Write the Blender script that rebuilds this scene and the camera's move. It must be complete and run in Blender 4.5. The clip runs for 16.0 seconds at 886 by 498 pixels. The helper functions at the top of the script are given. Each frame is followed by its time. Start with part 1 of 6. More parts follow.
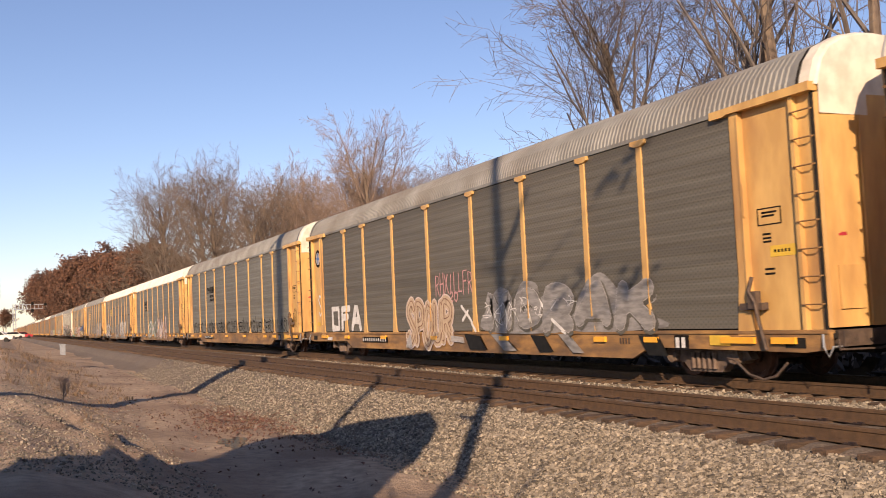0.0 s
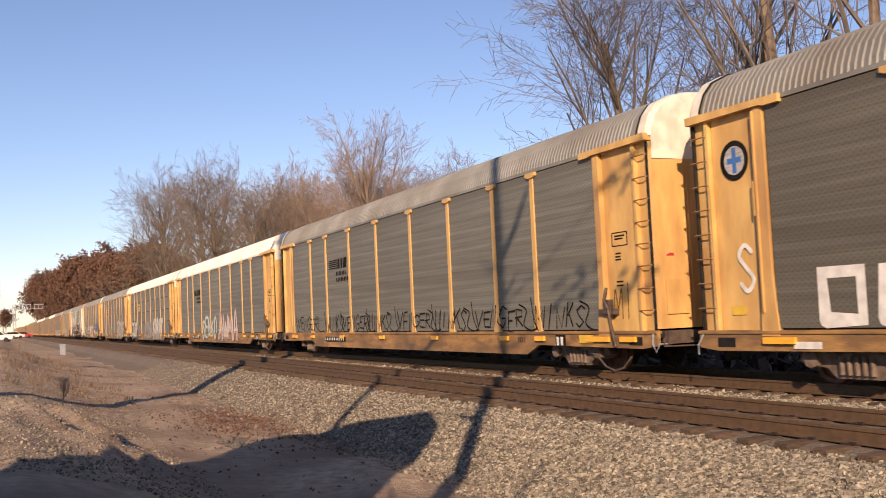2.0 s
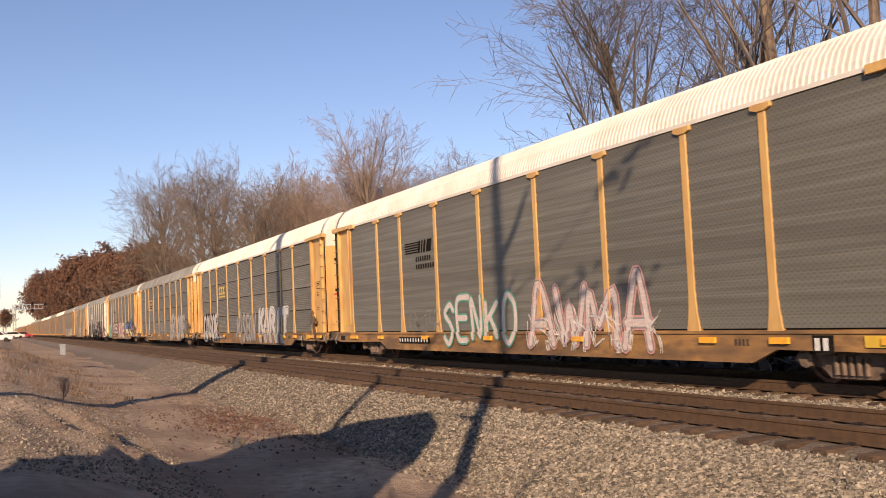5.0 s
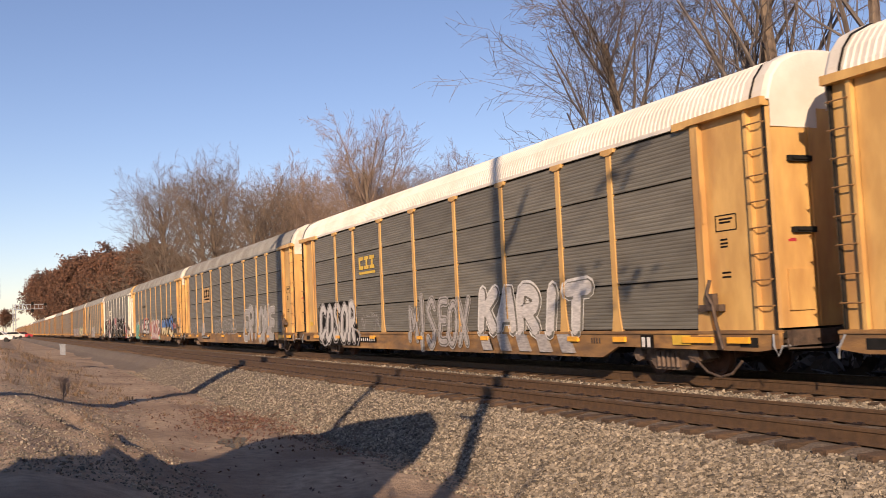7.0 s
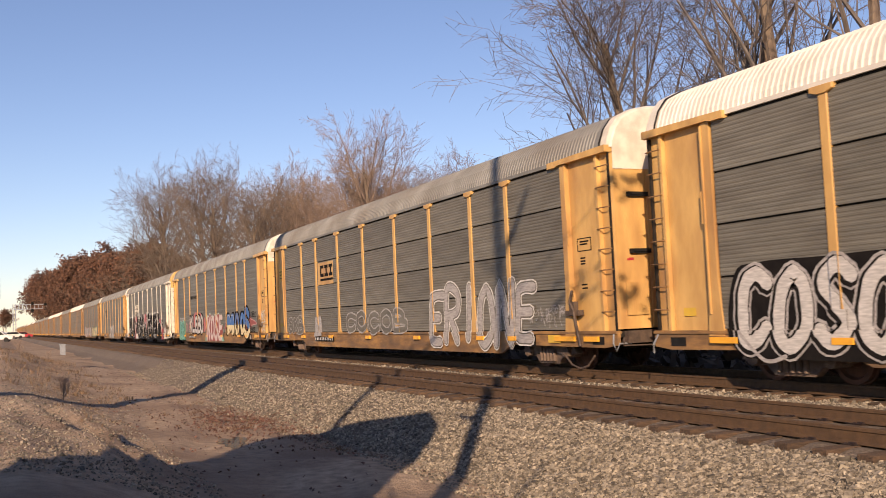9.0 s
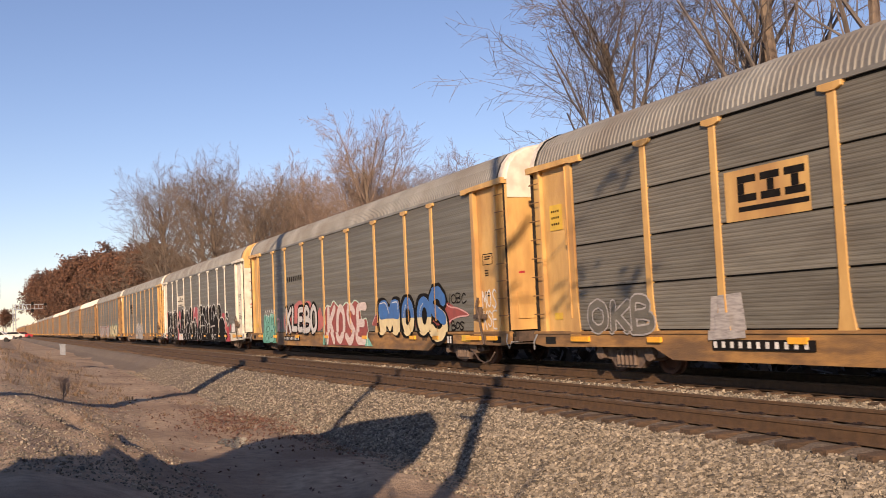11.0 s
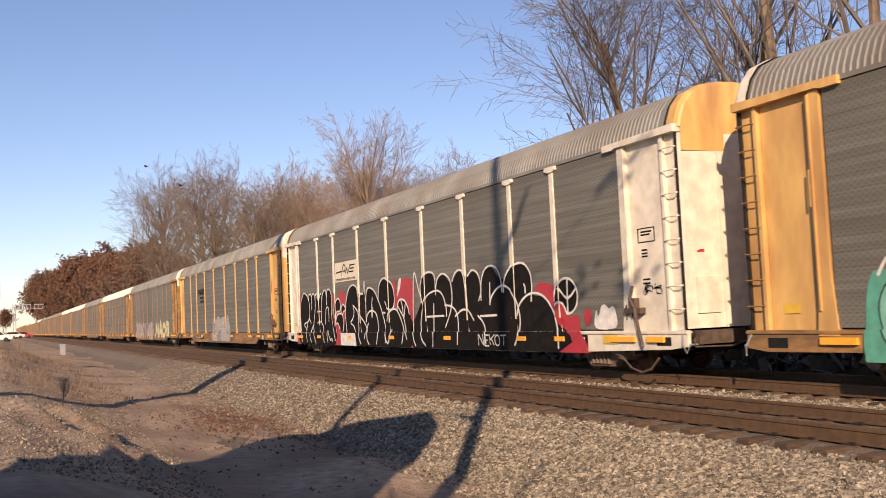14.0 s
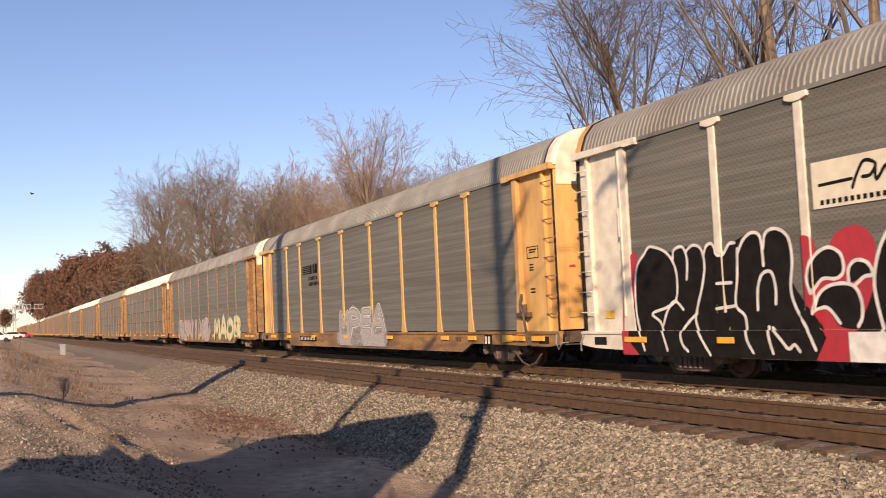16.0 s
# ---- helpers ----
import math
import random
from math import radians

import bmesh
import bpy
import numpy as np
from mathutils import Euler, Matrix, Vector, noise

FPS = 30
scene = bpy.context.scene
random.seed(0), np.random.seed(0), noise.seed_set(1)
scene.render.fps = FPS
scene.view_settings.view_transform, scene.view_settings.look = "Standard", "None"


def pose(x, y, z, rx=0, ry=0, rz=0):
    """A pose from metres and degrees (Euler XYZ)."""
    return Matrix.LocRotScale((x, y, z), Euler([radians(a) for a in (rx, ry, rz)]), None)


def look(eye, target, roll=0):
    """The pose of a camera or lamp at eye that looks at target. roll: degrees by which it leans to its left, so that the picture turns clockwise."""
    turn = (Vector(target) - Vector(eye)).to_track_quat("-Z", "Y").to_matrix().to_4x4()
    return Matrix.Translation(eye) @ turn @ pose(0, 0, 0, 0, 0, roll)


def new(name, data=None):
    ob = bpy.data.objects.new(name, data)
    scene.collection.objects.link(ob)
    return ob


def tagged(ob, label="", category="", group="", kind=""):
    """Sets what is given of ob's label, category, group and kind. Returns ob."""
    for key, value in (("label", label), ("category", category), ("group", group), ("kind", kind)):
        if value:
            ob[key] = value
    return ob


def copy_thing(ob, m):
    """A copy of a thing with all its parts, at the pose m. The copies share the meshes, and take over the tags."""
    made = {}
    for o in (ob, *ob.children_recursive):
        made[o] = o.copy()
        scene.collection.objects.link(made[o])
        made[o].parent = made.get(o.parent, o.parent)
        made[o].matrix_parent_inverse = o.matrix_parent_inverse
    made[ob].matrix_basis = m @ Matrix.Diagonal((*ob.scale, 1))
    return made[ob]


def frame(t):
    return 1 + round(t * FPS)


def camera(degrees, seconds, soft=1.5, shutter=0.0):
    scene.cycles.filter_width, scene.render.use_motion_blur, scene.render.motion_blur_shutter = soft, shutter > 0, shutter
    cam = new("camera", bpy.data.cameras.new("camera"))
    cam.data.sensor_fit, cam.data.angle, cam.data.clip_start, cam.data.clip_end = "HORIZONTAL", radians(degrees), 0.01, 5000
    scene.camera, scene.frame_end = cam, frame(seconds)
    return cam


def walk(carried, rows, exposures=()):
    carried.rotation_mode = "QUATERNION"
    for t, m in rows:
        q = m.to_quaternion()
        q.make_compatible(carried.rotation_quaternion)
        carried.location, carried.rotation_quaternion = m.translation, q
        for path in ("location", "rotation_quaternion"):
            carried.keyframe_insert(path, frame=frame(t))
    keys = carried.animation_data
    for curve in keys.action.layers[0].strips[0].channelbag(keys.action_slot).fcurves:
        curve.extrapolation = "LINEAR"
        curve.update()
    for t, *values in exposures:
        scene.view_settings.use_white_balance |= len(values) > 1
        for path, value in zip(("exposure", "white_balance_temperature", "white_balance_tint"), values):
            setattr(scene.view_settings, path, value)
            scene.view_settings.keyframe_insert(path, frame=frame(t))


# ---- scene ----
from mathutils.geometry import tessellate_polygon

# Camera: stands still beside the line, looks along the tracks.
TH, PI, ROLL, EYE = radians(24.893), radians(3.878), -2.574, (0.0, 0.0, 1.4485)
cam = camera(49.545, 16.0, soft=0.9, shutter=0.1)
AIM = (EYE[0] - math.cos(TH) * math.cos(PI), EYE[1] + math.sin(TH) * math.cos(PI), EYE[2] + math.sin(PI))
CAM = look(EYE, AIM, ROLL)
walk(cam, [(0.0, CAM), (16.0, CAM)], exposures=[(0.0, 0.90, 6200, 27), (3.0, 0.88, 6200, 27), (7.0, 0.74, 6200, 27), (9.0, 0.78, 6200, 27), (12.5, 0.82, 6200, 27), (16.0, 0.92, 6200, 27)])

# Light: low sun from behind, clear sky.
SUN_EL, LIGHT = radians(22.0), Vector((-0.848, 0.53, 0.0)).normalized()
world = bpy.data.worlds.new("world")
scene.world = world
world.use_nodes = True
wn = world.node_tree.nodes
sky = wn.new("ShaderNodeTexSky")
sky.sky_type, sky.sun_disc = "NISHITA", False
sky.sun_elevation, sky.sun_rotation = SUN_EL, math.atan2(-LIGHT.x, -LIGHT.y)
sky.altitude, sky.air_density, sky.dust_density, sky.ozone_density = 200, 1.0, 0.15, 1.6
world.node_tree.links.new(sky.outputs[0], wn["Background"].inputs[0])
wn["Background"].inputs[1].default_value = 0.066
sun = new("sun", bpy.data.lights.new("sun", "SUN"))
sun.data.energy, sun.data.angle, sun.data.color = 3.85, radians(0.5), (1.0, 0.775, 0.46)
ray_dir = Vector((LIGHT.x * math.cos(SUN_EL), LIGHT.y * math.cos(SUN_EL), -math.sin(SUN_EL)))
sun.matrix_basis = look((20, -20, 30), Vector((20, -20, 30)) + ray_dir)


# ---- materials ----
def material(name, a, b=None, scale=3.0, rough=0.7, metal=0.0, bump=0.0, bscale=60.0, stretch=(1, 1, 1), c=None, cscale=0.6,
             vary=0.0, cut=(0.35, 0.65), dots=0.0, gloss=0.5):
    """A node material: colours a and b mixed by fine noise, c by a broad one, relief by a third; vary: lightness from piece to piece."""
    m = bpy.data.materials.new(name)
    m.use_nodes = True
    n, l = m.node_tree.nodes, m.node_tree.links
    bs = n["Principled BSDF"]
    bs.inputs["Roughness"].default_value, bs.inputs["Metallic"].default_value = rough, metal
    bs.inputs["Specular IOR Level"].default_value = gloss
    co = n.new("ShaderNodeTexCoord")
    mp = n.new("ShaderNodeMapping")
    mp.inputs["Scale"].default_value = stretch
    l.new(co.outputs["Object"], mp.inputs[0])

    def tone(sc, low, high, detail=6.0):
        t = n.new("ShaderNodeTexNoise")
        t.inputs["Scale"].default_value, t.inputs["Detail"].default_value = sc, detail
        l.new(mp.outputs[0], t.inputs["Vector"])
        r = n.new("ShaderNodeMapRange")
        r.inputs[1].default_value, r.inputs[2].default_value = low, high
        l.new(t.outputs["Fac"], r.inputs[0])
        return r.outputs[0]

    def mix(fac, x, y):
        k = n.new("ShaderNodeMix")
        k.data_type = "RGBA"
        l.new(fac, k.inputs[0])
        for v, s in ((x, 6), (y, 7)):
            if isinstance(v, tuple):
                k.inputs[s].default_value = (*v, 1)
            else:
                l.new(v, k.inputs[s])
        return k.outputs[2]

    col = mix(tone(scale, *cut), a, b or tuple(0.8 * v for v in a))
    if c:
        col = mix(tone(cscale, 0.45, 0.7, 4.0), col, c)
    if dots:
        # rows of small ventilation holes
        sp = n.new("ShaderNodeSeparateXYZ")
        l.new(co.outputs["Object"], sp.inputs[0])
        waves = []
        for axis, step in (("X", 0.135), ("Z", 0.1)):
            k = n.new("ShaderNodeMath")
            k.operation, k.inputs[1].default_value = "MULTIPLY", 2 * math.pi / step
            l.new(sp.outputs[axis], k.inputs[0])
            s = n.new("ShaderNodeMath")
            s.operation = "SINE"
            l.new(k.outputs[0], s.inputs[0])
            waves.append(s)
        pr = n.new("ShaderNodeMath")
        pr.operation = "MULTIPLY"
        l.new(waves[0].outputs[0], pr.inputs[0]), l.new(waves[1].outputs[0], pr.inputs[1])
        r = n.new("ShaderNodeMapRange")
        r.inputs[1].default_value, r.inputs[2].default_value, r.inputs[4].default_value = 0.35, 0.7, dots
        l.new(pr.outputs[0], r.inputs[0])
        col = mix(r.outputs[0], col, (0.03, 0.027, 0.024))
    if vary:
        oi, ge = n.new("ShaderNodeObjectInfo"), n.new("ShaderNodeNewGeometry")
        ad = n.new("ShaderNodeMath")
        ad.operation = "ADD"
        l.new(oi.outputs["Random"], ad.inputs[0])
        l.new(ge.outputs["Random Per Island"], ad.inputs[1])
        fr = n.new("ShaderNodeMath")
        fr.operation = "FRACT"
        l.new(ad.outputs[0], fr.inputs[0])
        mr = n.new("ShaderNodeMapRange")
        mr.inputs[3].default_value, mr.inputs[4].default_value = 1 - vary, 1 + vary
        l.new(fr.outputs[0], mr.inputs[0])
        hs = n.new("ShaderNodeHueSaturation")
        l.new(col, hs.inputs["Color"])
        l.new(mr.outputs[0], hs.inputs["Value"])
        col = hs.outputs[0]
    l.new(col, bs.inputs["Base Color"])
    if bump:
        bp = n.new("ShaderNodeBump")
        bp.inputs["Strength"].default_value, bp.inputs["Distance"].default_value = bump, 0.02
        l.new(tone(bscale, 0.3, 0.7), bp.inputs["Height"])
        l.new(bp.outputs[0], bs.inputs["Normal"])
    return m


M = {
    "ballast": material("ballast", (0.23, 0.18, 0.135), (0.09, 0.07, 0.053), 24, 0.9, bump=0.9, bscale=40, c=(0.13, 0.10, 0.075), cscale=0.5),
    "stone": material("stone", (0.28, 0.238, 0.178), (0.12, 0.10, 0.076), 14, 0.85, vary=0.65),
    "dirt": material("dirt", (0.45, 0.33, 0.22), (0.27, 0.195, 0.13), 5, 0.95, bump=0.9, bscale=24, c=(0.2, 0.13, 0.085), cscale=0.3),
    "leaf_litter": material("leaf_litter", (0.16, 0.075, 0.05), (0.09, 0.05, 0.035), 20, 0.9, vary=0.4),
    "rail": material("rail", (0.125, 0.072, 0.036), (0.085, 0.05, 0.027), 9, 0.75, 0.25, 0.3, 60),
    "tie": material("tie", (0.125, 0.075, 0.043), (0.065, 0.042, 0.027), 6, 0.9, bump=0.6, bscale=25, stretch=(6, 1, 6), vary=0.3),
    "clip": material("clip", (0.05, 0.035, 0.03), (0.03, 0.02, 0.02), 20, 0.7, 0.4),
    "panel": material("panel", (0.225, 0.218, 0.182), (0.142, 0.137, 0.114), 1.5, 0.6, 0.25, 0.15, 40, (0.13, 1, 4.5), (0.125, 0.115, 0.093), 0.5, vary=0.1, dots=0.3),
    "panel_grimy": material("panel_grimy", (0.178, 0.164, 0.130), (0.118, 0.107, 0.085), 1.5, 0.6, 0.25, 0.15, 40, (0.13, 1, 4.5), (0.10, 0.088, 0.068), 0.5, vary=0.1, dots=0.3),
    "panel_dark": material("panel_dark", (0.215, 0.203, 0.166), (0.14, 0.131, 0.108), 1.6, 0.6, 0.2, 0.15, 40, (0.35, 1, 2.5), (0.125, 0.108, 0.085), 0.5, vary=0.12),
    "yellow": material("yellow", (0.66, 0.41, 0.135), (0.51, 0.30, 0.095), 3.0, 0.5, 0.0, 0.15, 30, (1, 1, 0.35), (0.36, 0.19, 0.07), 1.1),
    "yellow_dirty": material("yellow_dirty", (0.38, 0.205, 0.065), (0.19, 0.105, 0.045), 3.5, 0.65, 0.0, 0.2, 30, (0.6, 1, 2), (0.13, 0.08, 0.045), 0.8),
    "white": material("white", (0.70, 0.65, 0.54), (0.54, 0.49, 0.40), 3, 0.55, 0.0, 0.1, 30),
    "roof_grey": material("roof_grey", (0.275, 0.27, 0.245), (0.2, 0.196, 0.178), 1.2, 0.6, 0.25, 0.1, 20, (1, 1, 1), (0.17, 0.15, 0.125), 0.4),
    "roof_white": material("roof_white", (0.72, 0.68, 0.6), (0.6, 0.56, 0.48), 1.2, 0.55, 0.0, 0.1, 20),
    "black": material("black", (0.02, 0.019, 0.018), (0.012, 0.012, 0.012), 6, 0.7, gloss=0.15),
    "dark": material("dark", (0.03, 0.025, 0.021), (0.016, 0.014, 0.012), 5, 0.9, gloss=0.15),
    "steel": material("steel", (0.13, 0.09, 0.065), (0.07, 0.05, 0.04), 8, 0.7, 0.3, 0.3, 40),
    "truck": material("truck", (0.20, 0.14, 0.10), (0.10, 0.07, 0.055), 6, 0.8, 0.1, 0.3, 30),
    "wheel": material("wheel", (0.16, 0.075, 0.045), (0.08, 0.045, 0.03), 6, 0.7, 0.3),
    "reflector": material("reflector", (0.85, 0.42, 0.03), (0.75, 0.36, 0.03), 8, 0.3),
    "paint_white": material("paint_white", (0.72, 0.70, 0.66), (0.55, 0.53, 0.5), 5, 0.5),
    "paint_black": material("paint_black", (0.010, 0.009, 0.009), (0.016, 0.014, 0.013), 5, 0.8, gloss=0.08),
    "paint_red": material("paint_red", (0.42, 0.03, 0.04), (0.34, 0.03, 0.04), 5, 0.5),
    "paint_pink": material("paint_pink", (0.62, 0.32, 0.3), (0.5, 0.26, 0.25), 5, 0.5),
    "paint_grey": material("paint_grey", (0.44, 0.41, 0.39), (0.27, 0.25, 0.24), 5, 0.5, stretch=(1, 1, 5)),
    "paint_dull": material("paint_dull", (0.30, 0.285, 0.27), (0.17, 0.16, 0.15), 3, 0.6, stretch=(1, 1, 4)),
    "paint_silver": material("paint_silver", (0.62, 0.59, 0.56), (0.42, 0.40, 0.38), 5, 0.45, stretch=(1, 1, 6)),
    "paint_tan": material("paint_tan", (0.52, 0.40, 0.27), (0.4, 0.29, 0.19), 5, 0.6),
    "rust_brown": material("rust_brown", (0.22, 0.10, 0.055), (0.15, 0.075, 0.045), 5, 0.7),
    "paint_teal": material("paint_teal", (0.20, 0.47, 0.38), (0.14, 0.36, 0.29), 5, 0.5),
    "paint_mint": material("paint_mint", (0.55, 0.70, 0.58), (0.45, 0.58, 0.48), 5, 0.5),
    "paint_coral": material("paint_coral", (0.60, 0.13, 0.11), (0.42, 0.13, 0.11), 4, 0.55, c=(0.25, 0.13, 0.11), cscale=1.6),
    "paint_red_brown": material("paint_red_brown", (0.33, 0.07, 0.055), (0.25, 0.06, 0.05), 4, 0.55),
    "paint_blush": material("paint_blush", (0.66, 0.55, 0.50), (0.52, 0.42, 0.39), 4, 0.5, stretch=(1, 1, 6)),
    "paint_board": material("paint_board", (0.70, 0.64, 0.50), (0.6, 0.54, 0.42), 4, 0.5),
    "brush": material("brush", (0.11, 0.075, 0.05), (0.06, 0.042, 0.03), 3, 0.95, vary=0.4),
    "paint_green": material("paint_green", (0.10, 0.36, 0.27), (0.08, 0.27, 0.2), 5, 0.5),
    "paint_blue": material("paint_blue", (0.04, 0.15, 0.42), (0.04, 0.12, 0.33), 5, 0.5),
    "paint_cream": material("paint_cream", (0.72, 0.60, 0.33), (0.62, 0.5, 0.28), 5, 0.5),
    "paint_yellow": material("paint_yellow", (0.7, 0.45, 0.04), (0.6, 0.38, 0.04), 5, 0.5),
    "bark": material("bark", (0.20, 0.15, 0.105), (0.11, 0.08, 0.06), 6, 0.9, bump=0.6, bscale=12, stretch=(1, 1, 0.25)),
    "twig": material("twig", (0.18, 0.135, 0.10), (0.11, 0.085, 0.065), 2, 0.9),
    "twig_red": material("twig_red", (0.26, 0.19, 0.145), (0.17, 0.12, 0.09), 2, 0.9),
    "twig_grey": material("twig_grey", (0.155, 0.128, 0.11), (0.10, 0.083, 0.072), 2, 0.9),
    "leaf_brown": material("leaf_brown", (0.15, 0.07, 0.038), (0.085, 0.045, 0.028), 0.3, 0.85, vary=0.4),
    "straw": material("straw", (0.22, 0.145, 0.085), (0.13, 0.085, 0.05), 3, 0.9, vary=0.4),
    "pole_wood": material("pole_wood", (0.2, 0.15, 0.11), (0.12, 0.09, 0.065), 5, 0.9),
    "metal_grey": material("metal_grey", (0.33, 0.35, 0.37), (0.25, 0.26, 0.28), 5, 0.5, 0.4),
    "puddle_water": material("puddle_water", (0.03, 0.022, 0.014), (0.045, 0.032, 0.02), 3, 0.12, bump=0.05, bscale=6),
    "glass": material("glass", (0.02, 0.025, 0.03), (0.02, 0.02, 0.025), 3, 0.1),
    "tyre": material("tyre", (0.02, 0.02, 0.02), (0.03, 0.03, 0.03), 9, 0.9),
}


# ---- mesh helpers ----
def box(bm, x0, x1, y0, y1, z0, z1):
    v = [bm.verts.new((x, y, z)) for z in (z0, z1) for y in (y0, y1) for x in (x0, x1)]
    for f in ((0, 2, 3, 1), (4, 5, 7, 6), (0, 1, 5, 4), (2, 6, 7, 3), (0, 4, 6, 2), (1, 3, 7, 5)):
        bm.faces.new([v[i] for i in f])


def prism(bm, pts, y0, y1):
    """A polygon in x and z, thick from y0 to y1 (y0 < y1)."""
    a = [bm.verts.new((x, y0, z)) for x, z in pts]
    b = [bm.verts.new((x, y1, z)) for x, z in pts]
    bm.faces.new(a), bm.faces.new(b[::-1])
    for i in range(len(pts)):
        j = (i + 1) % len(pts)
        bm.faces.new((a[i], b[i], b[j], a[j]))


def prism_x(bm, pts, x0, x1):
    """A polygon in y and z, long from x0 to x1."""
    a = [bm.verts.new((x0, y, z)) for y, z in pts]
    b = [bm.verts.new((x1, y, z)) for y, z in pts]
    bm.faces.new(a), bm.faces.new(b[::-1])
    for i in range(len(pts)):
        j = (i + 1) % len(pts)
        bm.faces.new((a[i], b[i], b[j], a[j]))


def tube(bm, path, radii, sides=6):
    path = [Vector(p) for p in path]
    rings = []
    for i, p in enumerate(path):
        d = (path[min(i + 1, len(path) - 1)] - path[max(i - 1, 0)]).normalized()
        u = d.orthogonal().normalized()
        w = d.cross(u)
        r = radii[i] if isinstance(radii, (list, tuple)) else radii
        rings.append([bm.verts.new(p + r * (u * math.cos(2 * math.pi * k / sides) + w * math.sin(2 * math.pi * k / sides))) for k in range(sides)])
    for a, b in zip(rings, rings[1:]):
        for k in range(sides):
            bm.faces.new((a[k], a[(k + 1) % sides], b[(k + 1) % sides], b[k]))
    bm.faces.new(rings[0][::-1]), bm.faces.new(rings[-1])


def mesh_of(name, bm, mat, smooth=False):
    bmesh.ops.recalc_face_normals(bm, faces=bm.faces)
    me = bpy.data.meshes.new(name)
    bm.to_mesh(me)
    bm.free()
    me.materials.append(M[mat] if isinstance(mat, str) else mat)
    if smooth:
        me.polygons.foreach_set("use_smooth", [True] * len(me.polygons))
    return me


def part(name, data, mat=None, parent=None, label="", at=None):
    """Links a bmesh, or a ready mesh, as one mesh object under a thing or a part."""
    me = data if isinstance(data, bpy.types.Mesh) else mesh_of(name, data, mat)
    ob = new(name, me)
    ob.parent = parent
    if at:
        ob.matrix_basis = at
    return tagged(ob, label)


def raw_mesh(name, verts, faces, mat):
    me = bpy.data.meshes.new(name)
    me.from_pydata(verts, [], faces)
    me.materials.append(M[mat])
    return me


# ---- the ground and the two tracks ----
NEAR_Y, TRAIN_Y = 9.75, 13.40          # centre lines of the tracks
NEAR_Z = -0.07                         # rail tops of the near track; the train's are at 0
# the bank beyond y 17 is raised to close the bright view under the cars
PROFILE = ((-3000, 0.3), (-40, 0.3), (-7, -0.45), (-0.6, 0.08), (0.2, 0.03), (0.6, -0.1), (1.3, -0.34), (2.1, -0.6), (3.0, -0.76), (4.0, -0.81), (5.2, -0.84),
           (6.6, -1.0), (17, -1.1), (18.5, -0.7), (21.5, 1.0), (26, 1.2), (60, 1.5), (3000, 2.0))


def puddle_axes(x, y):
    return (x + 18.7) * 0.977 - (y - 4.05) * 0.214, (x + 18.7) * 0.214 + (y - 4.05) * 0.977


def ground_z(x, y):
    z = float(np.interp(y, [p[0] for p in PROFILE], [p[1] for p in PROFILE]))
    if abs(x) < 200 and -60 < y < 60:
        v = Vector((x * 0.25, y * 0.5, 0.0))
        z += 0.10 * noise.noise(v) + 0.04 * noise.noise(v * 4.3) + 0.015 * noise.noise(v * 17)
        # a steep lip along the bank
        lip = min(1.0, max(0.0, (x + 22.5) / 4)) * min(1.0, max(0.0, (1.75 - y) / 0.45)) * min(1.0, max(0.0, (y + 3) / 3))
        z += 0.16 * lip
        # wheel ruts pushed up along the bank
        along, off = (x + 21.5) * 0.987 + (y - 0.7) * 0.159, -(x + 21.5) * 0.159 + (y - 0.7) * 0.987
        fade = max(0.0, min(1.0, along / 2.0, (9.4 - along) / 2.0)) * (0.75 + 0.5 * noise.noise(Vector((along * 0.9, 3.0, 0.0))))
        z += fade * (0.30 * math.exp(-(off / 0.24) ** 2) + 0.20 * math.exp(-((off + 0.75) / 0.22) ** 2))
        # a hollow that holds a puddle
        u, q = puddle_axes(x, y)
        r = math.hypot(u / 1.5, q / 0.55)
        k = max(0.0, min(1.0, 2.0 - r))
        z += (-0.835 - z) * k * k * (3 - 2 * k)
        z += 0.55 * math.exp(-((x + 62) / 16) ** 2 - ((y - 1.2) / 2.4) ** 2)
    return z


def build_ground():
    xs = np.concatenate([[-3000, -1500, -800, -500, -350, -250, -180, -140], np.arange(-110, -50, 1.5), np.arange(-50, 4, 0.22), np.arange(4, 40, 4), [60, 120, 400, 3000]])
    ys = np.concatenate([[-3000, -900, -300, -100, -50, -25, -12], np.arange(-8, 0, 0.8), np.arange(0, 8.5, 0.16), np.arange(8.5, 24, 1.5), [26, 32, 45, 60, 120, 400, 1200, 3000]])
    verts = [(x, y, ground_z(x, y)) for y in ys for x in xs]
    w = len(xs)
    faces = [(j * w + i, j * w + i + 1, (j + 1) * w + i + 1, (j + 1) * w + i) for j in range(len(ys) - 1) for i in range(w - 1)]
    ob = new("ground", raw_mesh("ground", verts, faces, "dirt"))
    ob.data.polygons.foreach_set("use_smooth", [True] * len(ob.data.polygons))
    tagged(ob, "bare dry brown dirt and gravel ground beside the railway", "ground", kind="structure")


BED = ((5.9, -0.98), (6.5, -0.80), (7.1, -0.63), (7.8, -0.46), (8.25, -0.40), (8.5, -0.345), (8.8, -0.29), (10.8, -0.285), (11.2, -0.29), (11.4, -0.30), (11.8, -0.26), (15.0, -0.22), (15.4, -0.26), (17.4, -1.2))


def bed_z(x, y):
    z = float(np.interp(y, [p[0] for p in BED], [p[1] for p in BED]))
    z -= 0.3 * min(1.0, max(0.0, (-44 - x) / 12)) * min(1.0, max(0.0, (8.1 - y) / 0.5))
    return z + 0.02 * noise.noise(Vector((x * 2, y * 2, 3))) + 0.015 * noise.noise(Vector((x * 7, y * 7, 5)))


